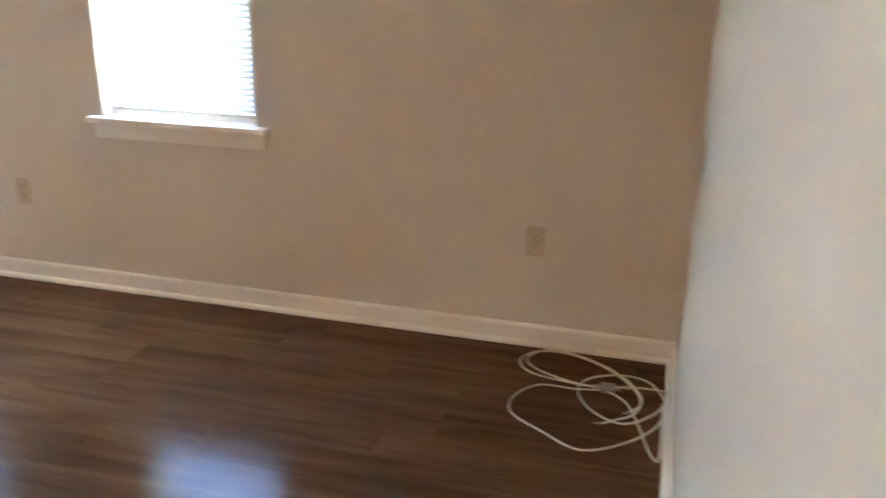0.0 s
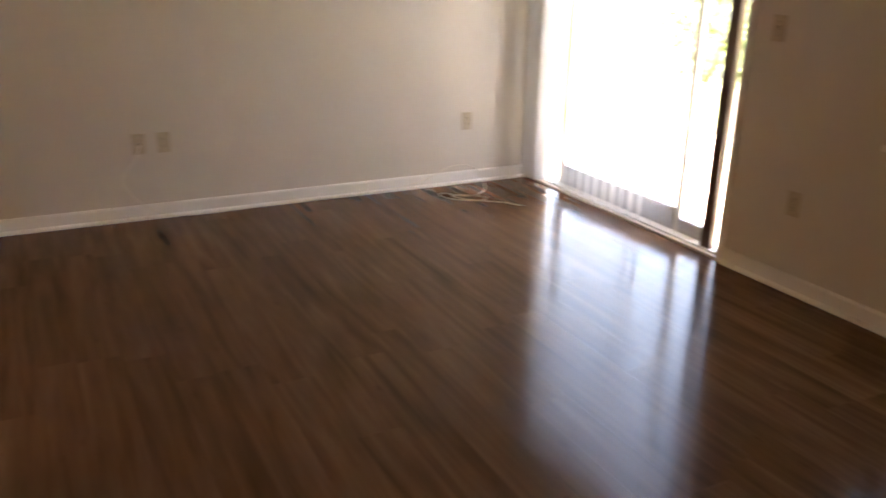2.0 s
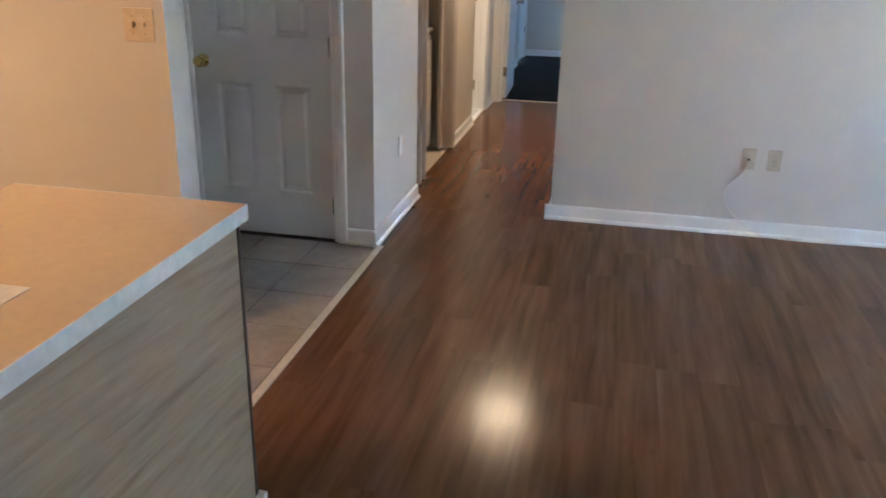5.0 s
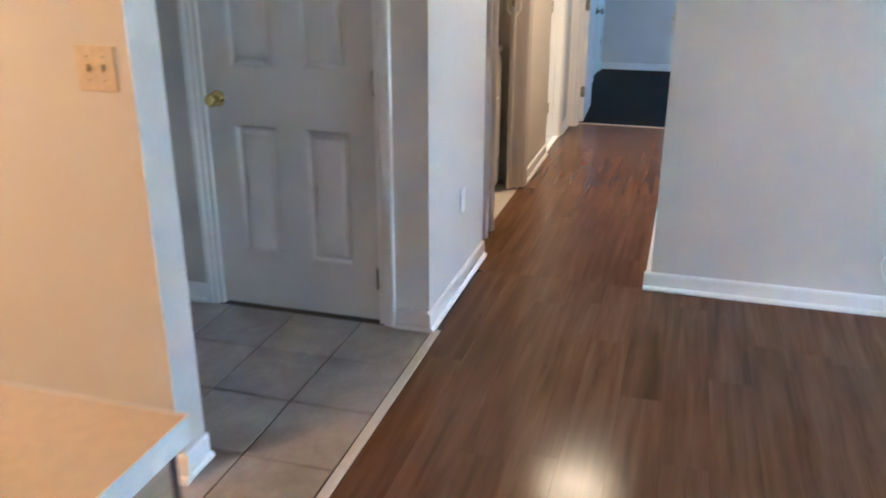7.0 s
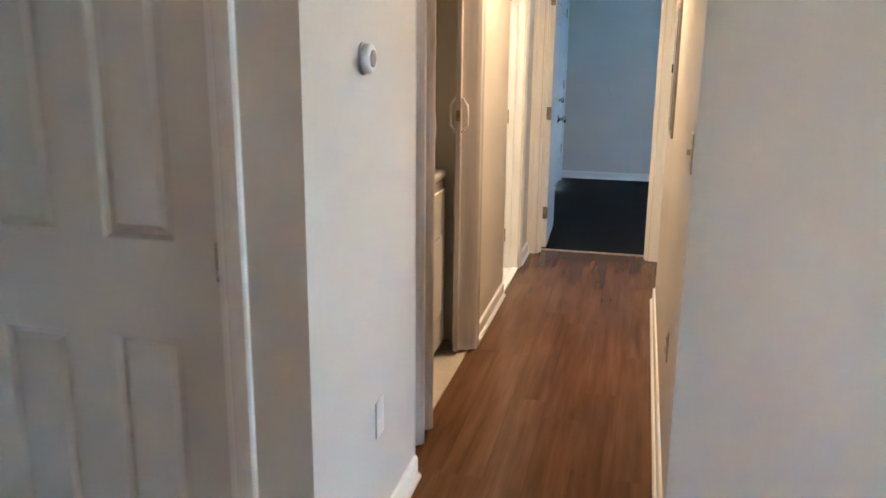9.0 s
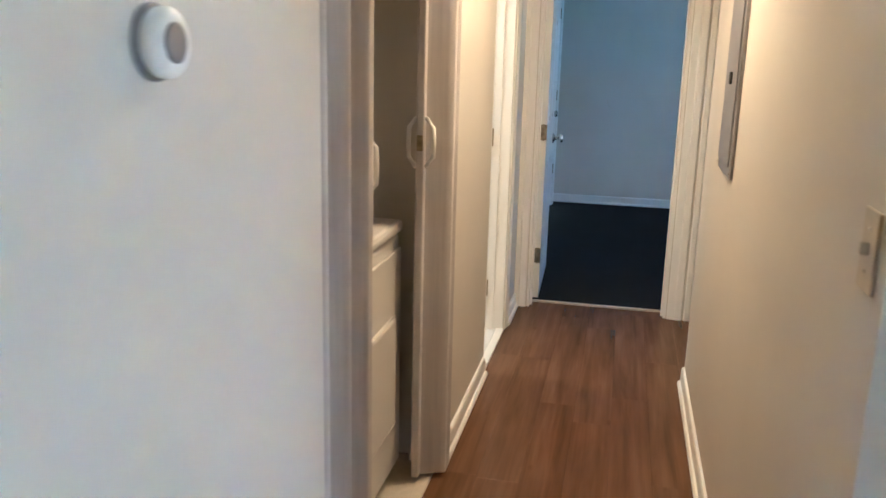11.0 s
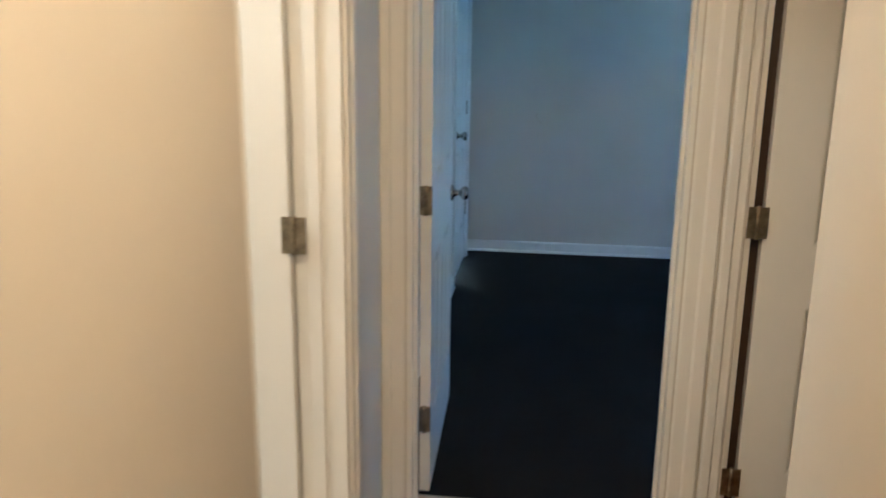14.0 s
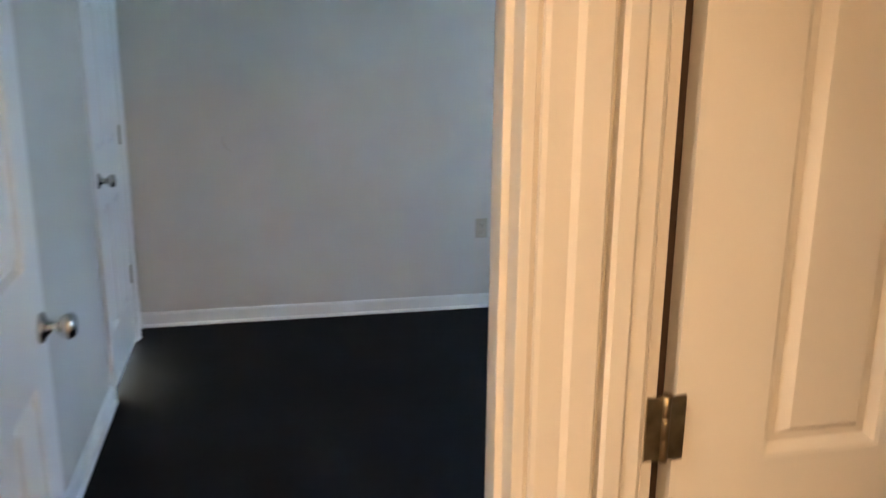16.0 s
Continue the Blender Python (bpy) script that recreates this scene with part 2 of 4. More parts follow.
def empty(name, m, label, category, group="", kind=""):
    ob = new(name)
    ob.matrix_basis = m
    ob.empty_display_size = 0.1
    return tagged(ob, label, category, group, kind)


def part(name, bm, mats, parent, label=""):
    mats = mats if isinstance(mats, tuple) else (mats,)
    ob = new(name, mesh_of(bm, name, *mats))
    ob.parent = parent
    return tagged(ob, label)


def boxes(*lists, bevel=0.0):
    bm = bmesh.new()
    for b in lists:
        box(bm, *b, bevel=bevel)
    return bm


def wall(name, label, *lists):
    return thing(name, boxes(*lists), WALL, label, "wall", kind="structure")


# ---------------------------------------------------------------- plan
H = 2.44
YN, XW, XE = 4.14, -4.42, 0.65          # living room: window wall, outlet wall, east wall
YR, YL = 0.555, -0.30                   # hall walls
YM = -0.358                             # hall wall past the laundry closet, set back a little
XK = -3.71                              # kitchen pantry wall
XB = -7.95                              # bedroom doorway wall, hall face
XF = -11.55                             # bedroom far wall
SL, SR = -4.37, -2.56                   # sliding door opening
WL, WR, WB, WT = -1.71, -1.00, 0.765, 2.05

wall("wall_north", "cream painted wall with window and patio door",
     (XW - 0.14, SL, YN, YN + 0.14, 0, H), (SL, SR, YN, YN + 0.14, 2.05, H), (SR, WL, YN, YN + 0.14, 0, H),
     (WL, WR, YN, YN + 0.14, 0, WB), (WL, WR, YN, YN + 0.14, WT, H), (WR, XE + 0.12, YN, YN + 0.14, 0, H))
wall("wall_west", "cream painted living room wall with outlets", (XW - 0.12, XW, YR, YN, 0, H))
wall("wall_east", "cream painted plain side wall", (XE, XE + 0.12, -3.2, YN, 0, H))
wall("wall_hall_north", "cream painted hall wall with electrical panel", (-6.97, XW - 0.12, YR, YR + 0.145, 0, H))
wall("wall_hall_south", "cream painted hall wall with closet and bath openings",
     (-4.617, XK - 0.12, YL - 0.12, YL, 0, H), (-5.95, -4.617, YL - 0.12, YL, 2.06, H), (-6.85, -5.95, YM - 0.12, YM, 0, H),
     (-7.50, -6.85, YM - 0.12, YM, 2.06, H), (XB, -7.50, YM - 0.12, YM, 0, H))
wall("wall_bedroom_door", "cream painted wall around bedroom doorway",
     (XB - 0.12, XB, YL - 2.2, -0.285, 0, H), (XB - 0.12, XB, -0.285, 0.515, 2.05, H), (XB - 0.12, XB, 0.515, 0.676, 0, H), (XB - 0.12, XB, 0.676, 1.475, 2.05, H), (XB - 0.12, XB, 1.475, 3.4, 0, H))
wall("wall_pantry", "cream painted kitchen wall around pantry door",
     (XK - 0.12, XK, -1.275, -0.503, 2.05, H), (XK - 0.12, XK, -0.503, YL, 0, H), (XK - 0.12, XK, -1.68, -1.275, 0, H))
wall("wall_kitchen_corner", "cream painted kitchen wall with side door", (XK, -3.62, -1.68, -1.56, 0, H), (-3.62, -2.84, -1.68, -1.56, 2.05, H), (-2.84, -2.66, -1.68, -1.56, 0, H))
wall("wall_kitchen_switch", "warm painted partition wall with light switch", (-2.66, -2.53, -3.2, -0.705, 0, H))
wall("wall_kitchen_south", "plain painted kitchen wall", (-2.66, XE + 0.12, -3.32, -3.2, 0, H))
wall("wall_hall_recess", "cream painted walls of hall side recess", (XB, -6.85, 1.75, 1.85, 0, H), (-6.97, -6.85, YR + 0.145, 1.75, 0, H))
wall("wall_laundry", "unlit beige laundry closet walls", (-6.0, XK - 0.12, -1.32, -1.22, 0, H), (-6.1, -6.0, -1.32, YM - 0.12, 0, H), (-4.60, -4.52, -1.22, YL - 0.12, 0, H))
wall("wall_bath", "plain painted bathroom wall", (XB, -6.1, -2.6, -2.5, 0, H), (-6.1, -6.0, -2.6, -1.32, 0, H))
wall("wall_pantry_back", "plain pantry closet wall", (-4.52, XK - 0.12, -1.68, -1.60, 0, H))
wall("wall_side_door_back", "plain wall behind side door", (XK - 0.12, -2.66, -2.3, -2.2, 0, H), (XK - 0.12, XK, -2.2, -1.68, 0, H))
wall("wall_bedroom_far", "pale painted bedroom wall", (XF - 0.12, XF, -0.57, 3.52, 0, H))
wall("wall_bedroom_south", "pale painted bedroom wall with closet door", (XF, -11.32, -0.57, -0.45, 0, H), (-11.32, -10.60, -0.57, -0.45, 2.05, H), (-10.60, XB - 0.12, -0.57, -0.45, 0, H))
wall("wall_bedroom_north", "pale painted bedroom wall with window",
     (XF, -10.2, 3.4, 3.52, 0, H), (-10.2, -9.6, 3.4, 3.52, 0, 1.05), (-10.2, -9.6, 3.4, 3.52, 1.85, H), (-9.6, XB, 3.4, 3.52, 0, H))
thing("ceiling", boxes((XF - 0.12, XE + 0.12, -3.32, YN + 0.14, H, H + 0.12)), CEIL, "white flat painted ceiling", "ceiling", kind="structure")
thing("roof", boxes((XF - 0.5, XE + 0.6, -3.8, YN + 0.6, H + 0.12, H + 0.3)), ROOFING, "plain flat roof slab", "roof", kind="structure")

# floors
SUB = thing("floor_wood", boxes((XB - 0.12, XE, -0.37, YN, -0.12, -0.012), (-7.90, -7.0, YR - 0.01, 1.25, -0.12, -0.012)), UNDER, "brown laminate plank floor with satin sheen", "floor", kind="structure")
KFL = thing("floor_kitchen", boxes((XK - 0.12, XE, -3.2, -0.27, -0.12, -0.006)), GROUT, "grey-beige ceramic tile kitchen floor with dark grout", "floor", kind="structure")
thing("floor_bedroom", boxes((XF, XB - 0.125, -0.57, 3.4, -0.12, 0.004)), CARPET, "dark charcoal bedroom carpet", "carpet", kind="structure")
BFL = thing("floor_bath", boxes((XB, -6.1, -2.5, YM - 0.12, -0.12, -0.002), (-7.5, -6.85, YM - 0.12, YM, -0.12, -0.002)), GROUT, "white marbled bathroom tile floor", "floor", kind="structure")
thing("floor_laundry", boxes((-6.0, XK - 0.12, -1.22, YL, -0.12, -0.003)), STRIP, "worn beige laundry closet floor", "floor", kind="structure")
thing("trim_tile_strip", boxes((XK, XE, -0.285, -0.25, -0.02, 0.006), bevel=0.002), STRIP, "beige transition strip between tile and laminate", "trim", kind="structure")
thing("trim_bedroom_strip", boxes((XB - 0.135, XB - 0.105, -0.285, 0.515, -0.02, 0.008), bevel=0.002), STRIP, "beige threshold strip at carpet edge", "trim", kind="structure")
thing("trim_bath_strip", boxes((-7.484, -6.866, YM - 0.035, YM + 0.006, -0.02, 0.010), bevel=0.003), TRIM, "white bathroom threshold strip", "trim", kind="structure")
thing("trim_laundry_strip", boxes((-5.95, -4.617, YL - 0.11, YL - 0.07, -0.02, 0.006), bevel=0.002), STRIP, "beige laundry threshold strip", "trim", kind="structure")

BASE = [(0.0, 0.0), (0.026, 0.0), (0.026, 0.010), (0.020, 0.018), (0.013, 0.021), (0.013, 0.074), (0.009, 0.083), (0.0, 0.086)]


def baseboard(name, a, b, n, label="white painted baseboard with shoe moulding"):
    """Profile swept from a to b on the floor; n points into the room."""
    bm = bmesh.new()
    ends = [[bm.verts.new((p[0] + n[0] * (d + 0.0005), p[1] + n[1] * (d + 0.0005), h)) for d, h in BASE] for p in (a, b)]
    k = len(BASE)
    for i in range(k):
        bm.faces.new((ends[0][i], ends[0][(i + 1) % k], ends[1][(i + 1) % k], ends[1][i]))
    bm.faces.new(ends[0])
    bm.faces.new(ends[1][::-1])
    return thing(name, bm, TRIM, label, "baseboard", kind="structure")


baseboard("baseboard_north", (SR + 0.03, YN), (XE, YN), (0, -1))
baseboard("baseboard_west", (XW, YR - 0.03), (XW, YN - 0.001), (1, 0))
baseboard("baseboard_east", (XE, 0.1), (XE, YN - 0.031), (-1, 0))
baseboard("baseboard_hall_north", (XW, YR), (-6.97, YR), (0, -1))
baseboard("baseboard_hall_south", (XK + 0.03, YL), (-4.617, YL), (0, 1))
baseboard("baseboard_hall_middle", (-5.955, YM), (-6.84, YM), (0, 1))
baseboard("baseboard_hall_end", (-7.565, YM), (XB + 0.02, YM), (0, 1))
baseboard("baseboard_pantry", (XK, -0.444), (XK, YL), (1, 0))
baseboard("baseboard_pantry_side", (XK, -1.53), (XK, -1.334), (1, 0))
baseboard("baseboard_switch_end", (-2.66, -0.705), (-2.53, -0.705), (0, 1))
baseboard("baseboard_switch", (-2.53, -0.675), (-2.53, -3.19), (1, 0))
baseboard("baseboard_bedroom_far", (XF, -0.45), (XF, 3.4), (1, 0))
baseboard("baseboard_bedroom_south", (-10.54, -0.45), (XB - 0.14, -0.45), (0, 1))

# floor pieces are laid at the end of the file

# ---------------------------------------------------------------- doors


def leaf_mesh(w, h, th=0.035, stile=0.122, rail=(0.80, 1.035)):
    """Door leaf from x 0 to w, z 0 to h, y 0 to th; six pressed panels on both faces."""
    bm = bmesh.new()
    s = w / 0.76
    xs = [0, stile * s, 0.318 * s + (stile - 0.122) * 0.8, 0.442 * s + (stile - 0.122) * 0.5, 0.638 * s, w]
    zs = [0, 0.235, rail[0], rail[1], 1.66, 1.765, 1.925, h]
    for side, y in ((-1, 0.0), (1, th)):
        for i in range(5):
            for j in range(7):
                x0, x1, z0, z1 = xs[i], xs[i + 1], zs[j], zs[j + 1]
                if i in (1, 3) and j in (1, 3, 5):
                    loops = []
                    for inset, depth in ((0, 0), (0.006, 0.002), (0.015, 0.0165), (0.027, 0.0165), (0.040, 0.002)):
                        yy = y - side * depth
                        loops.append([bm.verts.new(p) for p in ((x0 + inset, yy, z0 + inset), (x1 - inset, yy, z0 + inset), (x1 - inset, yy, z1 - inset), (x0 + inset, yy, z1 - inset))])
                    for a, b in zip(loops, loops[1:]):
                        for k in range(4):
                            bm.faces.new((a[k], a[(k + 1) % 4], b[(k + 1) % 4], b[k]))
                    bm.faces.new(loops[-1])
                else:
                    bm.faces.new([bm.verts.new(p) for p in ((x0, y, z0), (x1, y, z0), (x1, y, z1), (x0, y, z1))])
    for q in (((0, 0, 0), (0, th, 0), (0, th, h), (0, 0, h)), ((w, 0, 0), (w, th, 0), (w, th, h), (w, 0, h)),
              ((0, 0, 0), (w, 0, 0), (w, th, 0), (0, th, 0)), ((0, 0, h), (w, 0, h), (w, th, h), (0, th, h))):
        bm.faces.new([bm.verts.new(p) for p in q])
    bmesh.ops.remove_doubles(bm, verts=bm.verts, dist=0.0002)
    return bm


KNOB = [(0.033, 0.0), (0.033, 0.006), (0.020, 0.012), (0.012, 0.020), (0.012, 0.034), (0.020, 0.040), (0.027, 0.050), (0.028, 0.060), (0.022, 0.068), (0.010, 0.071)]


def knob_on(parent, x, z, y, out, metal, label):
    bm = bmesh.new()
    lathe(bm, KNOB, pose(x, y, z, 90 if out < 0 else -90))
    return part("knob", bm, metal, parent, label)


def hinge_on(parent, x, y, z, metal=HINGE, spread=0.03, flat="y", barrel=True):
    """Butt hinge: two screwed plates and a knuckle barrel."""
    bm = bmesh.new()
    if flat == "y":
        box(bm, x - spread, x + spread, y - 0.0015, y + 0.0015, z - 0.045, z + 0.045, 0.001)
    else:
        box(bm, x - 0.0015, x + 0.0015, y - spread, y + spread, z - 0.045, z + 0.045, 0.001)
    if barrel:
        lathe(bm, [(0.0065, -0.047), (0.0065, -0.017), (0.0055, -0.016), (0.0065, -0.015), (0.0065, 0.015), (0.0055, 0.016), (0.0065, 0.017), (0.0065, 0.047)], pose(x, y, z), 12)
    for dz in (-0.03, 0.0, 0.03):
        for s in ((-0.6, 0.6) if spread > 0.011 else ()):
            if flat == "y":
                lathe(bm, [(0.004, 0.0), (0.003, 0.002)], pose(x + s * spread, y + 0.0015, z + dz, -90), 8)
            else:
                lathe(bm, [(0.004, 0.0), (0.003, 0.002)], pose(x + 0.0015, y + s * spread, z + dz, 0, 90), 8)
    return part("hinge", bm, metal, parent)


def casing(name, axis, plane, out, u0, u1, top, width=0.057, left=True, right=True, label="white painted door casing"):
    """Casing on three sides of an opening. axis: the wall runs along 'x' or 'y'; out: +1 or -1, the way it faces."""
    bm = bmesh.new()
    prof = [(0.0, 0.0), (0.0, 0.009), (0.006, 0.012), (width * 0.45, 0.012), (width * 0.55, 0.018), (width - 0.005, 0.019), (width, 0.014), (width, 0.0)]

    def place(u, d, z):
        return (u, plane + out * (d + 0.0006), z) if axis == "x" else (plane + out * (d + 0.0006), u, z)

    def sweep(rows):
        k = len(prof)
        for a, b in zip(rows, rows[1:]):
            for i in range(k):
                bm.faces.new((a[i], a[(i + 1) % k], b[(i + 1) % k], b[i]))
        bm.faces.new(rows[0])
        bm.faces.new(rows[-1][::-1])
    r = 0.005
    if left:
        sweep([[bm.verts.new(place(u0 - r - e, d, z + (e + r if z > 1 else 0))) for e, d in prof] for z in (0.0, top)])
    if right:
        sweep([[bm.verts.new(place(u1 + r + e, d, z + (e + r if z > 1 else 0))) for e, d in prof] for z in (0.0, top)])
    sweep([[bm.verts.new(place(u0 - r - e, d, top + r + e)) for e, d in prof], [bm.verts.new(place(u1 + r + e, d, top + r + e)) for e, d in prof]])
    return thing(name, bm, TRIM, label, "door casing", kind="structure")


def jamb(name, axis, a0, a1, u0, u1, top, stop=None, label="white painted door jamb"):
    """Lining of an opening through a wall between a0 and a1; stop: where the stop bead lies across the wall."""
    bm = bmesh.new()
    t = 0.016
    pieces = [(u0, u0 + t, 0, top), (u1 - t, u1, 0, top), (u0 + t, u1 - t, top - t, top)]
    if stop is not None:
        s = 0.011
        pieces2 = [(u0 + t, u0 + t + s, 0, top - t), (u1 - t - s, u1 - t, 0, top - t), (u0 + t + s, u1 - t - s, top - t - s, top - t)]
    for (p, q, z0, z1) in pieces:
        box(bm, *((p, q, a0, a1) if axis == "x" else (a0, a1, p, q)), z0, z1, 0.0015)
    if stop is not None:
        for (p, q, z0, z1) in pieces2:
            box(bm, *((p, q, stop, stop + 0.032) if axis == "x" else (stop, stop + 0.032, p, q)), z0, z1, 0.0015)
    return thing(name, bm, TRIM, label, "door jamb", kind="structure")


# pantry door, closed; faces the living room (+x)
w1 = 0.772 - 0.038
pantry = empty("door_1", pose(XK - 0.012, -0.503 - 0.019, 0.012, 0, 0, -90), "closed six-panel pantry door, paint greyed for shade, brass knob", "door", kind="structure")
part("leaf", leaf_mesh(w1, 2.015, 0.035, 0.114), DOOR_SHADED, pantry)
knob_on(pantry, w1 - 0.055, 0.905, 0.035, 1, BRASS, "polished brass knob")
for z in (0.19, 1.0, 1.80):
    hinge_on(pantry, -0.002, 0.040, z, NICKEL, 0.010)
pantry.matrix_basis = pose(XK - 0.045, -0.503 - 0.019, 0.012, 0, 0, -90)
jamb("trim_jamb_pantry", "y", XK - 0.12, XK + 0.001, -1.275, -0.503, 2.05, XK - 0.085)
casing("trim_casing_pantry", "y", XK, 1, -1.275, -0.503, 2.05, 0.052)

# side door in the kitchen corner, closed, seen edge on
side = empty("door_2", pose(-3.60, -1.585, 0.012), "closed kitchen side door, paint greyed for shade, dark knob", "door", kind="structure")
part("leaf", leaf_mesh(0.74, 2.015), DOOR_SHADED, side)
knob_on(side, 0.06, 1.02, 0.035, 1, HINGE, "dark tarnished knob")
casing("trim_casing_side", "x", -1.56, 1, -3.62, -2.84, 2.05, 0.052)

# bedroom door, wide open into the bedroom
bed = empty("door_3", pose(-8.10, -0.232, 0.014, 0, 0, 182.1), "open white six-panel bedroom door with nickel knob", "door", kind="structure")
part("leaf", leaf_mesh(0.80, 2.015), DOORW, bed)
knob_on(bed, 0.745, 0.895, 0.0, -1, NICKEL, "satin nickel round knob")
knob_on(bed, 0.745, 0.895, 0.035, 1, NICKEL, "satin nickel round knob")
for z in (0.265, 1.0, 1.80):
    hinge_on(bed, -0.004, 0.019, z, HINGE, 0.020, "x")
jamb("trim_jamb_bedroom", "y", XB - 0.12, XB + 0.001, -0.285, 0.515, 2.05, XB - 0.07)
casing("trim_casing_bedroom", "y", XB, 1, -0.285, 0.515, 2.05, 0.082)
casing("trim_casing_bedroom_inside", "y", XB - 0.12, -1, -0.285, 0.515, 2.05, 0.06)

# bedroom closet door, closed
closet = empty("door_4", pose(-11.30, -0.485, 0.02), "closed white bedroom closet door with small knob", "door", kind="structure")
part("leaf", leaf_mesh(0.68, 2.01), DOORW, closet)
knob_on(closet, 0.625, 0.92, 0.035, 1, NICKEL, "satin nickel round knob")
for z in (0.35, 1.05, 1.8):
    hinge_on(closet, -0.003, 0.037, z, HINGE, 0.012)
jamb("trim_jamb_closet", "x", -0.57, -0.449, -11.32, -10.60, 2.05)
casing("trim_casing_closet", "x", -0.45, 1, -11.32, -10.60, 2.05, 0.05)

# second bedroom door beside the doorway, closed, hinge gap showing
linen = empty("door_5", pose(XB - 0.008, 0.725, 0.012, 0, 0, 90), "closed white six-panel hall door with tarnished hinges", "door", kind="structure")
part("leaf", leaf_mesh(0.729, 2.015, 0.035, 0.142, (0.755, 0.935)), DOORW, linen)
for z in (0.20, 1.0, 1.80):
    hinge_on(linen, -0.019, -0.010, z, HINGE, 0.028)
jamb("trim_jamb_hall_door", "y", XB - 0.12, XB + 0.001, 0.676, 1.475, 2.05)
# dark strip put into the hinge gap, where there is only shade
thing("trim_gap_shade_hall_door", boxes((XB - 0.075, XB - 0.046, 0.6925, 0.738, 0, 2.03)), EDGE_AND_SHADE, "dark strip added as shade behind hall door gap", "trim", kind="structure")
casing("trim_casing_hall_door", "y", XB, 1, 0.676, 1.475, 2.05, 0.060)

# bathroom door, open into the bathroom, hinged on the far jamb
bath = empty("door_6", pose(-7.492, -0.484, 0.014, 0, 0, -90), "open white six-panel bathroom door", "door", kind="structure")
part("leaf", leaf_mesh(0.605, 2.015, 0.035, 0.122, (0.85, 1.015)), DOORW, bath)
for z in (0.225, 1.025, 1.80):
    hinge_on(bath, -0.012, 0.0365, z, HINGE, 0.030)
jamb("trim_jamb_bath", "x", YM - 0.12, YM + 0.001, -7.50, -6.85, 2.06, YM - 0.085)
casing("trim_casing_bath", "x", YM, 1, -7.50, -6.85, 2.06, 0.055, right=False)

# ---------------------------------------------------------------- window with mini blind
win = empty("window_1", pose(0, 0, 0), "white framed window behind a lowered mini blind", "window", kind="structure")
part("window_frame", boxes((WL, WL + 0.045, YN + 0.055, YN + 0.12, WB, WT), (WR - 0.045, WR, YN + 0.055, YN + 0.12, WB, WT), (WL + 0.045, WR - 0.045, YN + 0.055, YN + 0.12, WB, WB + 0.05),
                           (WL + 0.045, WR - 0.045, YN + 0.055, YN + 0.12, WT - 0.05, WT), (WL + 0.045, WR - 0.045, YN + 0.06, YN + 0.11, 1.39, 1.43), bevel=0.003), TRIM, win)
part("window_sill", boxes((WL - 0.05, WR + 0.05, YN - 0.045, YN + 0.055, WB - 0.018, WB + 0.006), bevel=0.004), TRIM, win)
part("apron", boxes((WL - 0.03, WR + 0.03, YN - 0.016, YN - 0.0005, WB - 0.082, WB - 0.019), bevel=0.003), TRIM, win)
part("reveal", boxes((WL, WL + 0.012, YN + 0.0005, YN + 0.054, WB + 0.007, WT), (WR - 0.012, WR, YN + 0.0005, YN + 0.054, WB + 0.007, WT), (WL + 0.012, WR - 0.012, YN + 0.0005, YN + 0.054, WT - 0.012, WT)), TRIM, win)
for z0, z1 in ((WB + 0.05, 1.39), (1.43, WT - 0.05)):
    p = part("pane", boxes((WL + 0.045, WR - 0.045, YN + 0.085, YN + 0.089, z0, z1)), GLASS, win)
    p.visible_shadow = False

blind = empty("mini_blind", pose((WL + WR) / 2 + 0.02, YN + 0.030, 0), "white horizontal mini blind lowered and backlit", "blind")
BW = 0.315
part("headrail", boxes((-BW, BW, -0.014, 0.014, WT - 0.045, WT - 0.014), bevel=0.002), WHITEP, blind)
part("bottom_rail", boxes((-BW, BW, -0.012, 0.012, 0.795, 0.812), bevel=0.003), WHITEP, blind)
bm = bmesh.new()
for i in range(2):
    rows = []
    for dy, dz in ((-0.012, -0.0), (-0.006, 0.0017), (0.0, 0.0022), (0.006, 0.0017), (0.012, 0.0)):
        rows.append([bm.verts.new((x, dy, dz - 0.0004 * i)) for x in (-BW, BW)])
    for a, b in zip(rows, rows[1:]):
        bm.faces.new((a[0], a[1], b[1], b[0])).smooth = True
slat_mesh = mesh_of(bm, "slat", SLAT)
z = 0.826
while z < WT - 0.06:
    s = new("slat", slat_mesh)
    s.parent = blind
    s.matrix_basis = pose(random.uniform(-0.001, 0.001), 0, z, 64 + random.uniform(-2, 2), 0, random.uniform(-0.15, 0.15))
    z += 0.0225
for x in (-0.2, 0.2):
    bm = bmesh.new()
    tube(bm, [(x, -0.013, 0.80), (x, -0.013, 1.4), (x, -0.013, WT - 0.03)], 0.0009, 5)
    part("ladder_cord", bm, WHITEP, blind)

# ---------------------------------------------------------------- sliding patio door with vertical blind
sl = empty("door_7", pose(0, 0, 0), "bronze framed sliding glass patio door", "sliding door", kind="structure")
part("frame", boxes((SL, SL + 0.05, YN + 0.03, YN + 0.135, 0.0, 2.05), (SR - 0.03, SR, YN + 0.03, YN + 0.135, 0.0, 2.05), (SL + 0.05, SR - 0.03, YN + 0.03, YN + 0.135, 2.0, 2.05), (SL + 0.05, SR - 0.03, YN + 0.03, YN + 0.135, -0.01, 0.022), bevel=0.003), TRIM, sl)
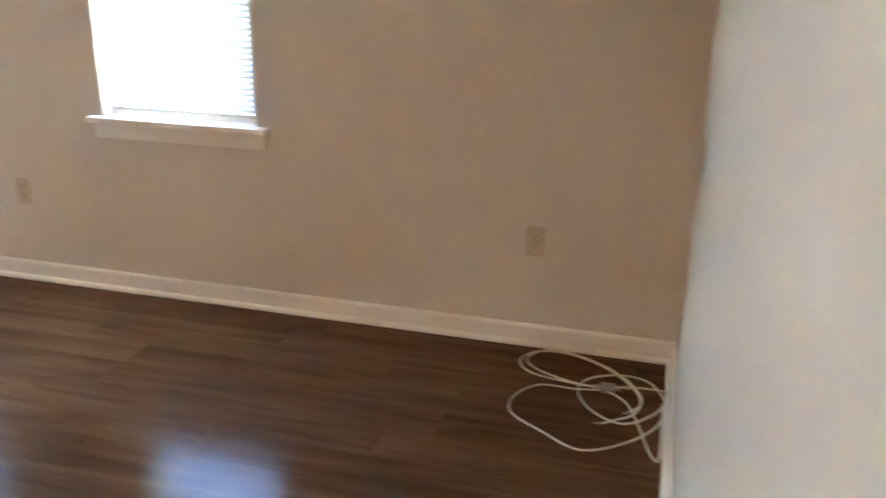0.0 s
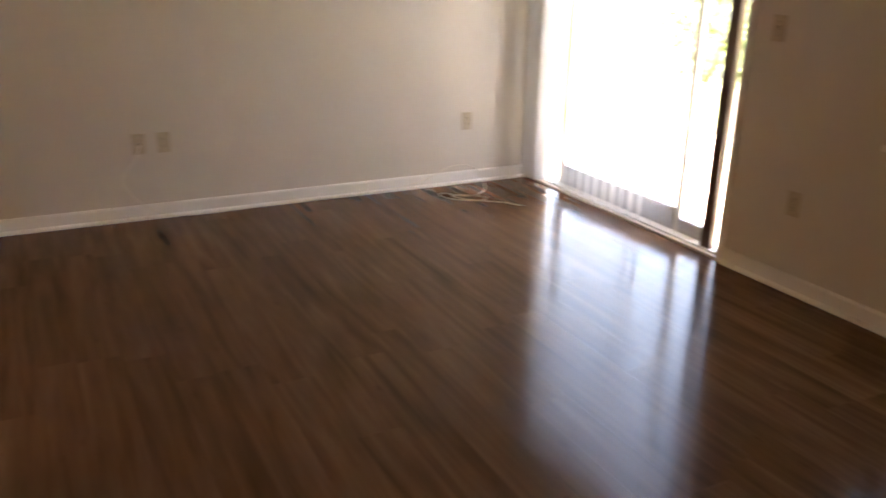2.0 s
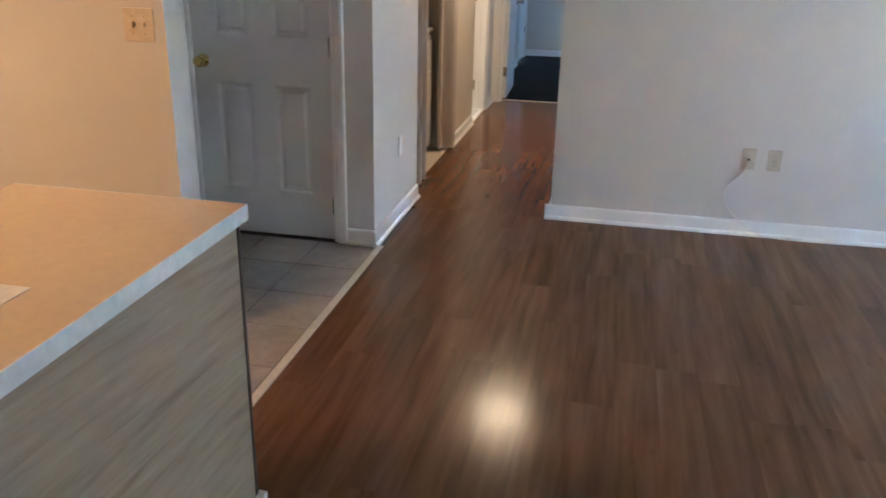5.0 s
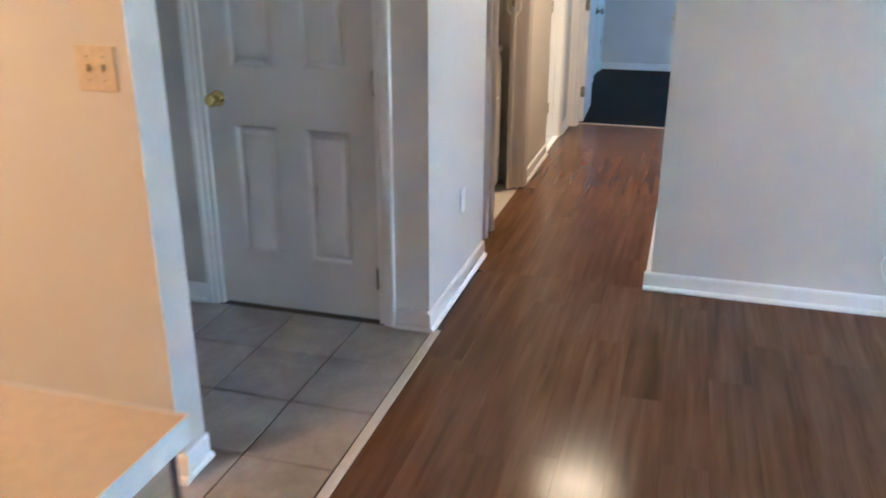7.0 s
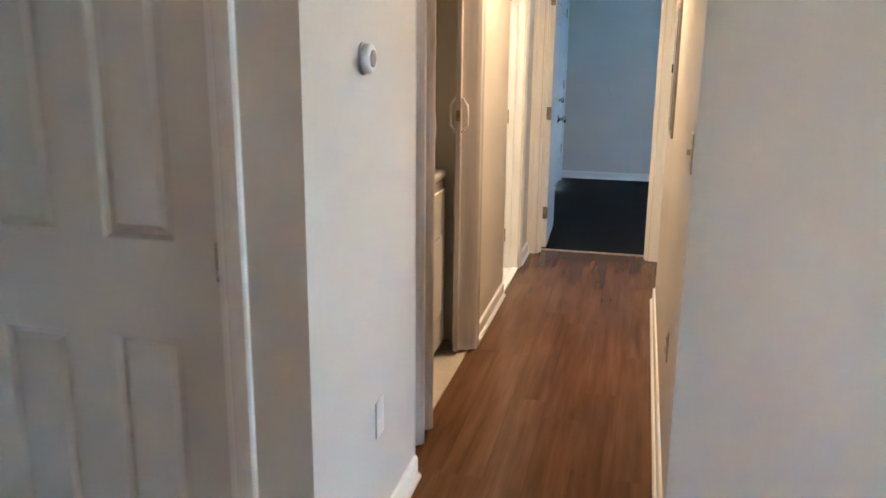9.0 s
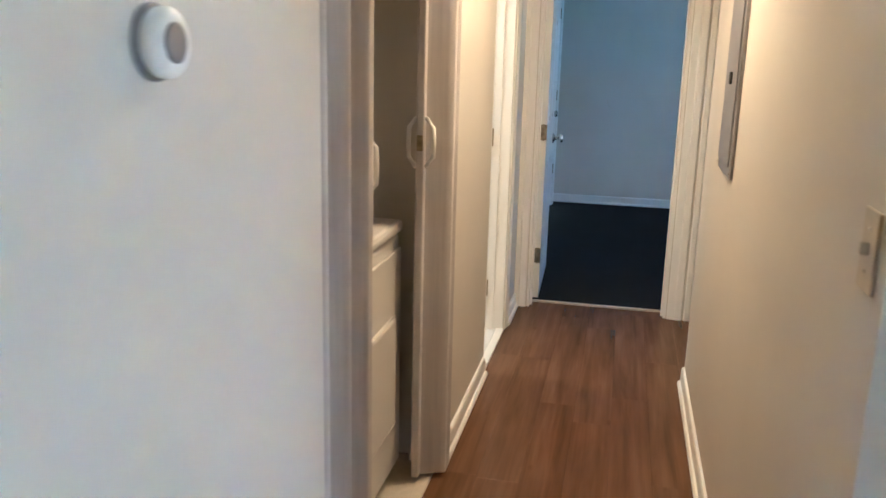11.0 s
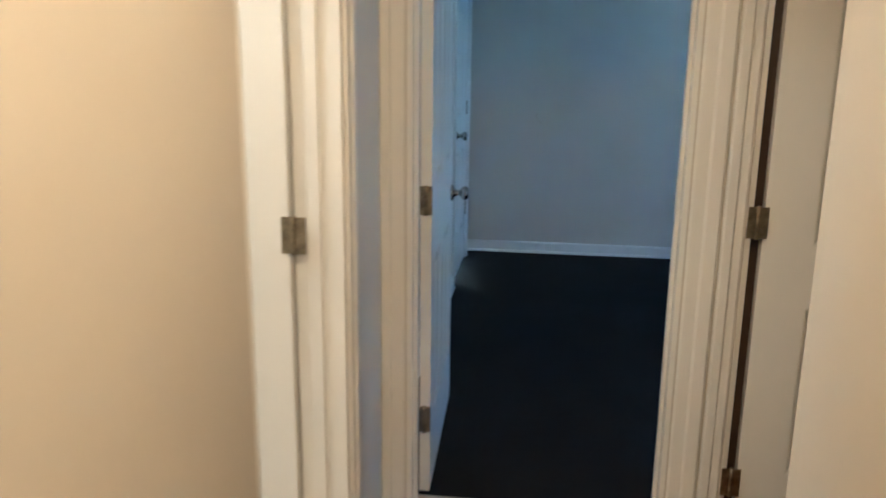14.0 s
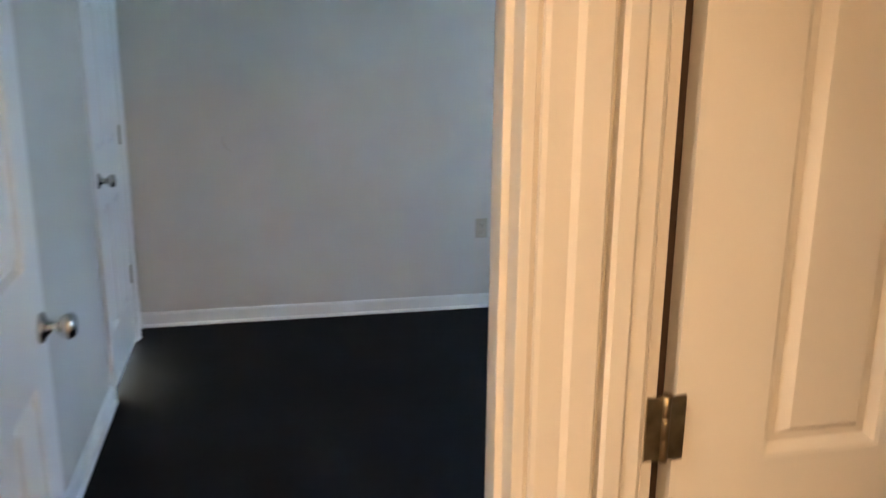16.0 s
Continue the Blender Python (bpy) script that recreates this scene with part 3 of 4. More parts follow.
part("fixed_panel", boxes((SL + 0.05, SL + 0.09, YN + 0.09, YN + 0.12, 0.022, 2.0), (-4.14, -4.09, YN + 0.09, YN + 0.12, 0.022, 2.0), (-3.005, -2.965, YN + 0.09, YN + 0.12, 0.022, 2.0), (-4.09, -3.005, YN + 0.09, YN + 0.12, 1.93, 2.0), bevel=0.003), TRIM, sl)
part("bottom_rail", boxes((-4.09, -3.005, YN + 0.085, YN + 0.122, 0.022, 0.15), (-2.965, -2.735, YN + 0.085, YN + 0.122, 0.022, 0.10), bevel=0.004), RAILM, sl, "grey metal bottom rail")
part("stile", boxes((-2.735, -2.665, YN + 0.035, YN + 0.075, 0.022, 2.0), bevel=0.004), BROWN, sl, "brown wooden door stile")
for x0, x1, y in ((SL + 0.09, -4.14, 0.103), (-4.09, -3.005, 0.103), (-2.965, -2.735, 0.103), (-2.665, SR - 0.03, 0.103)):
    p = part("pane", boxes((x0, x1, YN + y, YN + y + 0.005, 0.03, 1.99)), GLASS, sl)
    p.visible_shadow = False
part("sill", boxes((SL, SR, YN - 0.002, YN + 0.03, -0.01, 0.012), bevel=0.002), STRIP, sl, "beige threshold sill")
part("pull_handle", boxes((-3.07, -3.045, YN + 0.075, YN + 0.10, 0.92, 1.08), bevel=0.006), NICKEL, sl)
part("side_trim", boxes((SR - 0.012, SR + 0.028, YN - 0.014, YN - 0.0005, 0.0, 2.08), (SL - 0.04, SL + 0.01, YN - 0.014, YN - 0.0005, 0.0, 2.08), bevel=0.003), TRIM, sl)

vb = empty("vertical_blind", pose(0, YN - 0.035, 0), "white vertical blind vanes turned open at patio door", "blind")
part("headrail", boxes((SL - 0.02, SR - 0.02, -0.02, 0.02, 2.01, 2.05), bevel=0.003), WHITEP, vb)
bm = bmesh.new()
for i in range(2):
    rows = [[bm.verts.new((dx, dy + 0.0008 * i, z)) for z in (0.035, 2.0)] for dx, dy in ((-0.043, 0.0), (-0.022, 0.005), (0.0, 0.0065), (0.022, 0.005), (0.043, 0.0))]
    for a, b in zip(rows, rows[1:]):
        bm.faces.new((a[0], a[1], b[1], b[0])).smooth = True
bmesh.ops.bisect_plane(bm, geom=bm.verts[:] + bm.edges[:] + bm.faces[:], plane_co=(0, 0, 1), plane_no=(0, 0, 1))
vane_mesh = mesh_of(bm, "vane", VANE)
spots = [(-4.335 + 0.017 * i, 70) for i in range(11)] + [(-3.99 + 0.083 * i, -33) for i in range(11)]
for i, (x, turn) in enumerate(spots):
    v = new("vane", vane_mesh)
    v.parent = vb
    v.matrix_basis = pose(x, random.uniform(-0.003, 0.003), random.uniform(-0.004, 0.004), random.uniform(-0.25, 0.25), random.uniform(-0.25, 0.25), turn + random.uniform(-6, 6))

# ---------------------------------------------------------------- wall plates


def outlet(place, turn, mat, label, kind="duplex"):
    """Wall plate in the local xz plane, facing -y, centred at place."""
    ob = empty("outlet" if kind != "switch" else "light_switch", pose(*place, 0, 0, turn), label, "outlet" if kind != "switch" else "light switch")
    wide = 0.058 if kind == "switch2" else 0.0355
    part("plate", boxes((-wide, wide, -0.006, -0.0004, -0.058, 0.058), bevel=0.0025), mat, ob)
    if kind == "duplex":
        for dz in (-0.0195, 0.0195):
            bm = bmesh.new()
            lathe(bm, [(0.0165, 0.0), (0.0165, 0.002), (0.0155, 0.0028)], pose(0, -0.0055, dz, 90), 18)
            r = part("receptacle", bm, mat, ob)
            bm = boxes((-0.0075, -0.0050, -0.0093, -0.0080, dz + 0.000, dz + 0.009), (0.0050, 0.0075, -0.0093, -0.0080, dz + 0.001, dz + 0.008))
            lathe(bm, [(0.0026, 0.0), (0.0026, 0.001)], pose(0, -0.0082, dz - 0.007, 90), 10)
            part("slot", bm, DARK, r)
        bm = bmesh.new()
        lathe(bm, [(0.003, 0), (0.002, 0.0012)], pose(0, -0.006, 0, 90), 10)
        part("screw", bm, NICKEL, ob)
    elif kind == "jack":
        bm = bmesh.new()
        lathe(bm, [(0.007, 0), (0.007, 0.003), (0.0045, 0.003), (0.0045, 0.011)], pose(0, -0.006, 0, 90), 12)
        part("coax_jack", bm, NICKEL, ob)
    elif kind in ("switch", "switch2"):
        for dx in ((0,) if kind == "switch" else (-0.023, 0.023)):
            part("toggle", boxes((dx - 0.005, dx + 0.005, -0.017, -0.005, -0.006, 0.012), bevel=0.002), mat, ob)
            for dz in (-0.03, 0.03):
                bm = bmesh.new()
                lathe(bm, [(0.003, 0), (0.002, 0.0012)], pose(dx, -0.006, dz, 90), 10)
                part("screw", bm, NICKEL, ob)
    return ob


outlet((0.109, YN, 0.420), 0, IVORY, "ivory duplex outlet on window wall")
outlet((-2.158, YN, 0.413), 0, IVORY, "ivory duplex outlet beside patio door")
outlet((-2.39, YN, 1.17), 0, IVORY, "ivory light switch beside patio door", "switch")
outlet((XW, 1.605, 0.433), -90 + 180, IVORY, "ivory coax jack plate on living room wall", "jack")
outlet((XW, 1.738, 0.433), -90 + 180, IVORY, "ivory duplex outlet on living room wall")
outlet((XW, 3.665, 0.420), -90 + 180, IVORY, "ivory duplex outlet near patio door")
outlet((-4.215, YL, 0.42), 180, WHITEP, "blank white cover plate on hall corner wall", "blank")
outlet((-2.53, -0.805, 1.216), 90, ALMOND, "almond double light switch on partition wall", "switch2")
outlet((-4.50, YR, 1.21), 0, IVORY, "ivory hall light switch", "switch")
outlet((-4.99, YR, 0.45), 0, IVORY, "ivory duplex outlet on hall wall")
outlet((XF, 1.45, 0.48), 90, IVORY, "ivory outlet on bedroom wall")
patch = thing("cover_plate", boxes((0.437, 0.516, YN - 0.003, YN - 0.0004, 0.362, 0.473), bevel=0.001), WALL, "blank wall plate painted over in cream", "cover plate")

# thermostat
th = empty("thermostat", pose(-4.11, YL, 1.468, 0, 0, 180), "round white wall thermostat with grey ring", "thermostat")
bm = bmesh.new()
lathe(bm, [(0.042, 0.0004), (0.042, 0.005), (0.039, 0.007)], pose(0, 0, 0, 90), 32)
part("base_ring", bm, GREYM, th, "dark grey base ring")
bm = bmesh.new()
lathe(bm, [(0.036, 0.007), (0.038, 0.010), (0.038, 0.022), (0.034, 0.027), (0.024, 0.028)], pose(0, 0, 0, 90), 32)
part("dial", bm, WHITEP, th)
bm = bmesh.new()
lathe(bm, [(0.022, 0.0281), (0.022, 0.030), (0.018, 0.031)], pose(0, 0, 0, 90), 28)
part("face", bm, GREYM, th)

# thin bent tube added in place of a faint curved scuff mark
hook = empty("wall_scuff", pose(XF, 0.06, 0.985), "faint curved scuff on bedroom wall, built as a bent tube", "hook")
bm = bmesh.new()
tube(bm, [(0.001, -0.03, 0.045), (0.006, -0.034, 0.02), (0.010, -0.022, -0.012), (0.008, 0.0, -0.03), (0.004, 0.012, -0.034)], 0.0022, 6)
part("wire", bm, IVORY, hook)

# electrical panel cover, bowed grey steel
pan = empty("electrical_panel", pose(-6.20, YR, 1.085), "grey steel electrical panel cover on hall wall", "electrical panel")
part("frame", boxes((-0.175, 0.175, -0.012, -0.0005, 0.0, 0.62), bevel=0.003), GREYM, pan)
part("cover_door", boxes((-0.145, 0.145, -0.018, -0.0125, 0.035, 0.585), bevel=0.003), GREYM, pan)
part("latch", boxes((0.018, 0.048, -0.026, -0.0185, 0.295, 0.335), bevel=0.003), DARK, pan)
for x in (-0.16, 0.16):
    for z in (0.018, 0.60):
        bm = bmesh.new()
        lathe(bm, [(0.005, 0), (0.003, 0.002)], pose(x, -0.012, z, 90), 10)
        part("screw", bm, NICKEL, pan)

# ---------------------------------------------------------------- laundry closet


def accordion(name, pts, label):
    """Folding vinyl door: rounded pleats through the plan points, the last one carrying the lead post."""
    ob = empty(name, pose(0, YL - 0.055, 0), label, "folding door")
    bm = bmesh.new()
    fine = []
    for (xa, ya), (xb, yb) in zip(pts, pts[1:]):
        for k in range(6):
            f = k / 6
            fine.append((xa + (xb - xa) * f, ya + (yb - ya) * (0.5 - 0.5 * math.cos(math.pi * f))))
    fine.append(pts[-1])
    cols = [[bm.verts.new((x, y, z)) for z in (0.02, 2.03)] for x, y in fine]
    for a, b in zip(cols, cols[1:]):
        bm.faces.new((a[0], b[0], b[1], a[1])).smooth = True
    back = [[bm.verts.new((x - 0.003, y - 0.006, z)) for z in (0.02, 2.03)] for x, y in fine]
    for a, b in zip(back, back[1:]):
        bm.faces.new((a[0], a[1], b[1], b[0])).smooth = True
    part("pleats", bm, VINYL, ob)
    xl, yl = pts[-1]
    part("lead_post", boxes((xl - 0.017, xl + 0.017, yl - 0.013, yl + 0.013, 0.018, 2.03), bevel=0.005), VINYL, ob)
    for out in (1, -1):
        pull(ob, xl, yl + 0.0125 * out, out)
    return ob


def pull(parent, x, y0, out):
    """Bow handle with slanted ends on the lead post."""
    bm = bmesh.new()
    pts = [(x, y0, 1.106), (x, y0 + 0.006 * out, 1.107), (x, y0 + 0.027 * out, 1.134), (x, y0 + 0.029 * out, 1.18), (x, y0 + 0.027 * out, 1.227), (x, y0 + 0.006 * out, 1.255), (x, y0, 1.256)]
    tube(bm, pts, 0.0075, 10)
    return part("pull", bm, WHITEP, parent, "white bow handle")


near_pleats = [(-4.635 - 0.066 * i, (0.036 if i < 6 else 0.0) if i % 2 else -0.040) for i in range(9)] + [(-5.25, -0.080)]
acc1 = accordion("accordion_door", near_pleats, "pinkish white vinyl accordion door partly folded")
far_pleats = [(-5.935 + 0.009 * i, 0.034 if i % 2 else -0.040) for i in range(8)] + [(-5.818, -0.064)]
acc2 = accordion("accordion_door", far_pleats, "pinkish white vinyl accordion door folded back")
part("latch", boxes((-5.8008, -5.798, -0.074, -0.054, 1.155, 1.205), bevel=0.001), HINGE, acc2)
thing("trim_laundry_track", boxes((-5.945, -4.62, YL - 0.085, YL - 0.02, 2.035, 2.06), bevel=0.002), TRIM, "white accordion door track", "track", kind="structure")

dry = empty("dryer", pose(-5.535, -0.50, 0), "off-white enamel clothes dryer in dark closet", "dryer")
part("cabinet", boxes((-0.335, 0.335, -0.66, 0.0, 0.03, 0.87), bevel=0.012), APPL, dry)
part("top", boxes((-0.34, 0.34, -0.67, 0.012, 0.878, 0.918), bevel=0.014), APPL, dry)
part("control_console", boxes((-0.335, 0.335, -0.69, -0.60, 0.92, 1.06), bevel=0.015), APPL, dry)
part("front_panel", boxes((-0.32, 0.32, 0.0008, 0.012, 0.06, 0.83), bevel=0.006), APPL, dry)
part("loading_door", boxes((-0.22, 0.22, 0.0125, 0.026, 0.24, 0.62), bevel=0.012), APPL, dry)
for x in (-0.28, 0.28):
    for y in (-0.6, -0.06):
        bm = bmesh.new()
        lathe(bm, [(0.022, 0.0), (0.022, 0.012), (0.012, 0.014), (0.012, 0.032)], pose(x, y, -0.002), 12)
        part("foot", bm, DARK, dry)

# ---------------------------------------------------------------- kitchen peninsula
PX, PY = -1.60, 0.012
pen = empty("kitchen_peninsula", pose(0, 0, 0), "peninsula cabinet with beige woodgrain laminate back panel", "cabinet")
part("back_panel", boxes((PX + 0.022, XE - 0.002, PY - 0.05, PY - 0.022, 0.0, 0.864), bevel=0.001), LAM, pen)
part("end_panel", boxes((PX + 0.022, PX + 0.04, -0.62, PY - 0.0505, 0.0, 0.864), bevel=0.001), LAM, pen)
part("corner_strip", boxes((PX + 0.008, PX + 0.0215, PY - 0.05, PY - 0.019, 0.0, 0.864), bevel=0.002), EDGE_AND_SHADE, pen, "dark brown corner strip")
part("carcass", boxes((PX + 0.041, XE - 0.004, -0.60, PY - 0.0515, 0.002, 0.863)), LAM, pen)
part("base_trim", boxes((PX + 0.0, PX + 0.0075, -0.60, PY + 0.004, 0.0, 0.055), (PX + 0.0, PX + 0.07, PY - 0.0185, PY + 0.004, 0.0, 0.055), bevel=0.003), TRIM, pen, "white base trim at the corner")
ct = empty("countertop", pose(0, 0, 0), "beige laminate countertop with pale edge band", "countertop")
part("slab", boxes((PX + 0.002, XE - 0.002, -0.64, PY - 0.002, 0.865, 0.904)), TOP, ct)
part("edge_band", boxes((PX, XE - 0.002, PY - 0.0015, PY + 0.0015, 0.864, 0.9045), (PX - 0.0015, PX + 0.0015, -0.64, PY - 0.0018, 0.864, 0.9045)), TOPEDGE, ct, "pale grey laminate edge band")
thing("paper_sheet", boxes((-1.02, -0.78, -0.36, -0.15, 0.9042, 0.9056)), WHITEP, "white sheet of paper on the countertop", "paper")
thing("pen", boxes((-1.00, -0.86, -0.335, -0.320, 0.9058, 0.9176), bevel=0.004), DARK, "black pen on paper on the countertop", "pen")

# ---------------------------------------------------------------- cables


def spline(pts, n=10):
    """Catmull-Rom through points."""
    p = [Vector(q) for q in pts]
    p = [p[0]] + p + [p[-1]]
    out = []
    for i in range(1, len(p) - 2):
        for k in range(n):
            t = k / n
            a, b, c, d = p[i - 1:i + 3]
            out.append(0.5 * ((2 * b) + (c - a) * t + (2 * a - 5 * b + 4 * c - d) * t * t + (3 * b - 3 * c + d - a) * t ** 3))
    out.append(p[-2])
    return out


coil = empty("coax_cable", pose(0, 0, 0), "loosely coiled white coax cable with splitter on floor", "cable")
R = 0.0034
runs = [
    [(0.42, 3.86, 0.012), (0.33, 3.86, 0.006), (0.16, 3.90, 0.004), (0.10, 3.985, 0.004), (0.15, 4.075, 0.004), (0.27, 4.088, 0.004), (0.40, 4.02, 0.006), (0.50, 3.90, 0.012), (0.545, 3.79, 0.012), (0.525, 3.70, 0.010), (0.47, 3.655, 0.006), (0.42, 3.615, 0.004)],
    [(0.42, 3.845, 0.012), (0.30, 3.865, 0.010), (0.17, 3.925, 0.010), (0.125, 4.00, 0.010), (0.18, 4.08, 0.010), (0.30, 4.075, 0.010), (0.44, 3.98, 0.014), (0.53, 3.85, 0.018), (0.545, 3.76, 0.016), (0.505, 3.705, 0.008)],
    [(0.42, 3.835, 0.012), (0.32, 3.82, 0.008), (0.20, 3.81, 0.010), (0.13, 3.72, 0.004), (0.14, 3.61, 0.004), (0.26, 3.52, 0.004), (0.38, 3.455, 0.004), (0.50, 3.52, 0.004), (0.60, 3.65, 0.006), (0.625, 3.80, 0.010), (0.57, 3.93, 0.012), (0.47, 3.96, 0.012), (0.36, 3.90, 0.012), (0.335, 3.80, 0.012), (0.39, 3.69, 0.010), (0.50, 3.63, 0.012), (0.60, 3.72, 0.02), (0.630, 3.83, 0.03), (0.620, 3.87, 0.02), (0.52, 3.875, 0.016), (0.44, 3.855, 0.014)],
    [(0.43, 3.83, 0.012), (0.50, 3.76, 0.014), (0.55, 3.62, 0.010), (0.585, 3.50, 0.004), (0.612, 3.46, 0.004), (0.617, 3.53, 0.02), (0.617, 3.66, 0.035), (0.617, 3.75, 0.035)],
]
for run in runs:
    bm = bmesh.new()
    tube(bm, spline(run), R, 8)
    part("cable", bm, CABLE, coil)
bm = boxes((0.405, 0.455, 3.825, 3.875, 0.002, 0.022), bevel=0.003)
for y in (3.84, 3.86):
    lathe(bm, [(0.005, 0), (0.005, 0.02)], pose(0.405, y, 0.012, 0, -90), 10)
lathe(bm, [(0.005, 0), (0.005, 0.02)], pose(0.455, 3.85, 0.012, 0, 90), 10)
part("splitter", bm, GREYM, coil, "dark grey metal splitter")
for x, y, a in ((0.42, 3.615, 200), (0.505, 3.705, 215), (0.495, 3.87, 10)):
    bm = bmesh.new()
    lathe(bm, [(0.0042, -0.012), (0.0055, -0.004), (0.0055, 0.012), (0.002, 0.013), (0.001, 0.018)], pose(x, y, 0.008, 0, 90, a), 10)
    part("connector", bm, NICKEL, coil)

line = empty("wall_cable", pose(0, 0, 0), "thin white cable along baseboard to a loose loop", "cable")
bm = bmesh.new()
tube(bm, spline([(XW + 0.012, 1.605, 0.425), (XW + 0.03, 1.58, 0.36), (XW + 0.006, 1.50, 0.24), (XW + 0.022, 1.55, 0.135), (XW + 0.036, 1.66, 0.05), (XW + 0.036, 1.80, 0.006), (XW + 0.038, 2.2, 0.006), (XW + 0.036, 2.7, 0.012), (XW + 0.036, 3.1, 0.02), (XW + 0.03, 3.35, 0.06), (XW + 0.04, 3.55, 0.135), (XW + 0.10, 3.68, 0.12), (XW + 0.25, 3.68, 0.03), (-4.10, 3.56, 0.006),
                 (-4.15, 3.46, 0.004), (-4.22, 3.42, 0.004), (-4.20, 3.36, 0.004), (-4.08, 3.40, 0.004), (-3.98, 3.53, 0.008), (-4.02, 3.60, 0.010), (-4.12, 3.50, 0.010), (-4.13, 3.42, 0.010), (-4.03, 3.48, 0.006), (-3.90, 3.65, 0.004), (-3.80, 3.715, 0.004)]), 0.0032, 8)
part("cable", bm, CABLE, line)
bm = bmesh.new()
lathe(bm, [(0.0045, 0), (0.0055, 0.006), (0.0055, 0.022), (0.001, 0.028)], pose(-3.80, 3.715, 0.006, 0, 90, 40), 10)
part("connector", bm, NICKEL, line)

# ---------------------------------------------------------------- lamps of the place


def ceiling_dome(x, y, r, glow, label):
    ob = empty("ceiling_light", pose(x, y, H), label, "ceiling light")
    bm = bmesh.new()
    lathe(bm, [(r * 1.05, 0.0), (r * 1.05, -0.018), (r * 0.98, -0.024)][::-1], pose(0, 0, -0.0005), 32)
    part("base", bm, BRASS, ob)
    bm = bmesh.new()
    lathe(bm, [(r * math.sin(a), -0.025 - r * 0.3 * math.cos(a)) for a in (0.05, 0.3, 0.6, 0.9, 1.2, 1.5)], pose(0, 0, 0), 32)
    part("globe", bm, glow, ob, "glowing frosted glass globe")


ceiling_dome(-6.08, 0.12, 0.26, HALLGLOW, "warm flush hall ceiling light with frosted globe")
ceiling_dome(-0.9, -1.9, 0.22, KITGLOW, "warm flush kitchen ceiling light with frosted globe")
ceiling_dome(-6.95, -1.3, 0.14, BATHGLOW, "warm flush bathroom ceiling light with frosted globe")

# bedroom window, out of sight, that lets the blue daylight in
bw = empty("window_2", pose(0, 0, 0), "white framed bedroom window", "window", kind="structure")
part("window_frame", boxes((-10.2, -10.16, 3.42, 3.5, 1.05, 1.85), (-9.64, -9.6, 3.42, 3.5, 1.05, 1.85), (-10.16, -9.64, 3.42, 3.5, 1.05, 1.09), (-10.16, -9.64, 3.42, 3.5, 1.81, 1.85), bevel=0.003), TRIM, bw)
p = part("pane", boxes((-10.16, -9.64, 3.455, 3.46, 1.09, 1.81)), GLASS, bw)
p.visible_shadow = False

# ---------------------------------------------------------------- outdoors
thing("ground", boxes((-300, 300, YN + 0.142, 600, -0.6, -0.14), (-300, 300, -600, -3.9, -0.6, -0.14)), GRASS, "mown green lawn", "lawn", kind="structure")
thing("patio", boxes((-5.6, -1.2, YN + 0.143, 6.6, -0.138, -0.03), bevel=0.01), CONCRETE, "grey concrete patio slab", "patio", kind="structure")
rail = empty("patio_railing", pose(-4.2, 6.45, -0.03), "low white picket railing at patio edge", "railing")
picket = mesh_of(boxes((-0.02, 0.02, -0.012, 0.012, 0.08, 0.42), bevel=0.003), "picket", TRIM)
for i in range(15):
    o = new("picket", picket)
    o.parent, o.matrix_basis = rail, pose(-1.3 + 0.12 * i, 0, 0)
for z in (0.06, 0.42):
    part("rail", boxes((-1.4, 0.5, -0.02, 0.02, z, z + 0.04), bevel=0.004), TRIM, rail)
for x in (-1.4, 0.5):
    part("post", boxes((x - 0.04, x + 0.04, -0.04, 0.04, 0, 0.55), bevel=0.005), TRIM, rail)
fence = empty("fence", pose(0, 9.5, -0.14), "weathered horizontal board fence behind lawn", "fence")
bm = boxes((-1.2, 1.2, -0.012, 0.012, 0, 0.13), bevel=0.003)
board = mesh_of(bm, "board", FENCEWOOD)
bm = boxes((-0.05, 0.05, 0.013, 0.11, 0, 1.25), bevel=0.005)
post = mesh_of(bm, "post", FENCEWOOD)
for i in range(6):
    o = new("post", post)
    o.parent, o.matrix_basis = fence, pose(-9.6 + 2.4 * i, 0, 0)
    if i < 5:
        for j in range(6):
            o = new("board", board)
            o.parent, o.matrix_basis = fence, pose(-8.4 + 2.4 * i, 0, 0.08 + 0.19 * j)
house = empty("house", pose(-6, 24, -0.14), "far beige sided house beyond the fence", "house")
part("wall", boxes((-7, 7, 0, 8, 0, 5.4)), SIDING, house)
bm = bmesh.new()
for i in range(24):
    box(bm, -7.01, 7.01, -0.03, -0.001, 0.1 + 0.22 * i, 0.28 + 0.22 * i)
part("siding", bm, SIDING, house)
part("roof", boxes((-7.6, 7.6, -0.6, 8.6, 5.41, 5.7)), ROOFING, house)
for x in (-4.5, -1.5, 1.5, 4.5):
    for z in (0.9, 3.5):
        wn_ = part("window", boxes((x - 0.5, x + 0.5, -0.07, -0.032, z, z + 1.3), bevel=0.01), TRIM, house)
        part("pane", boxes((x - 0.43, x + 0.43, -0.078, -0.072, z + 0.07, z + 1.23)), GLASS, wn_)


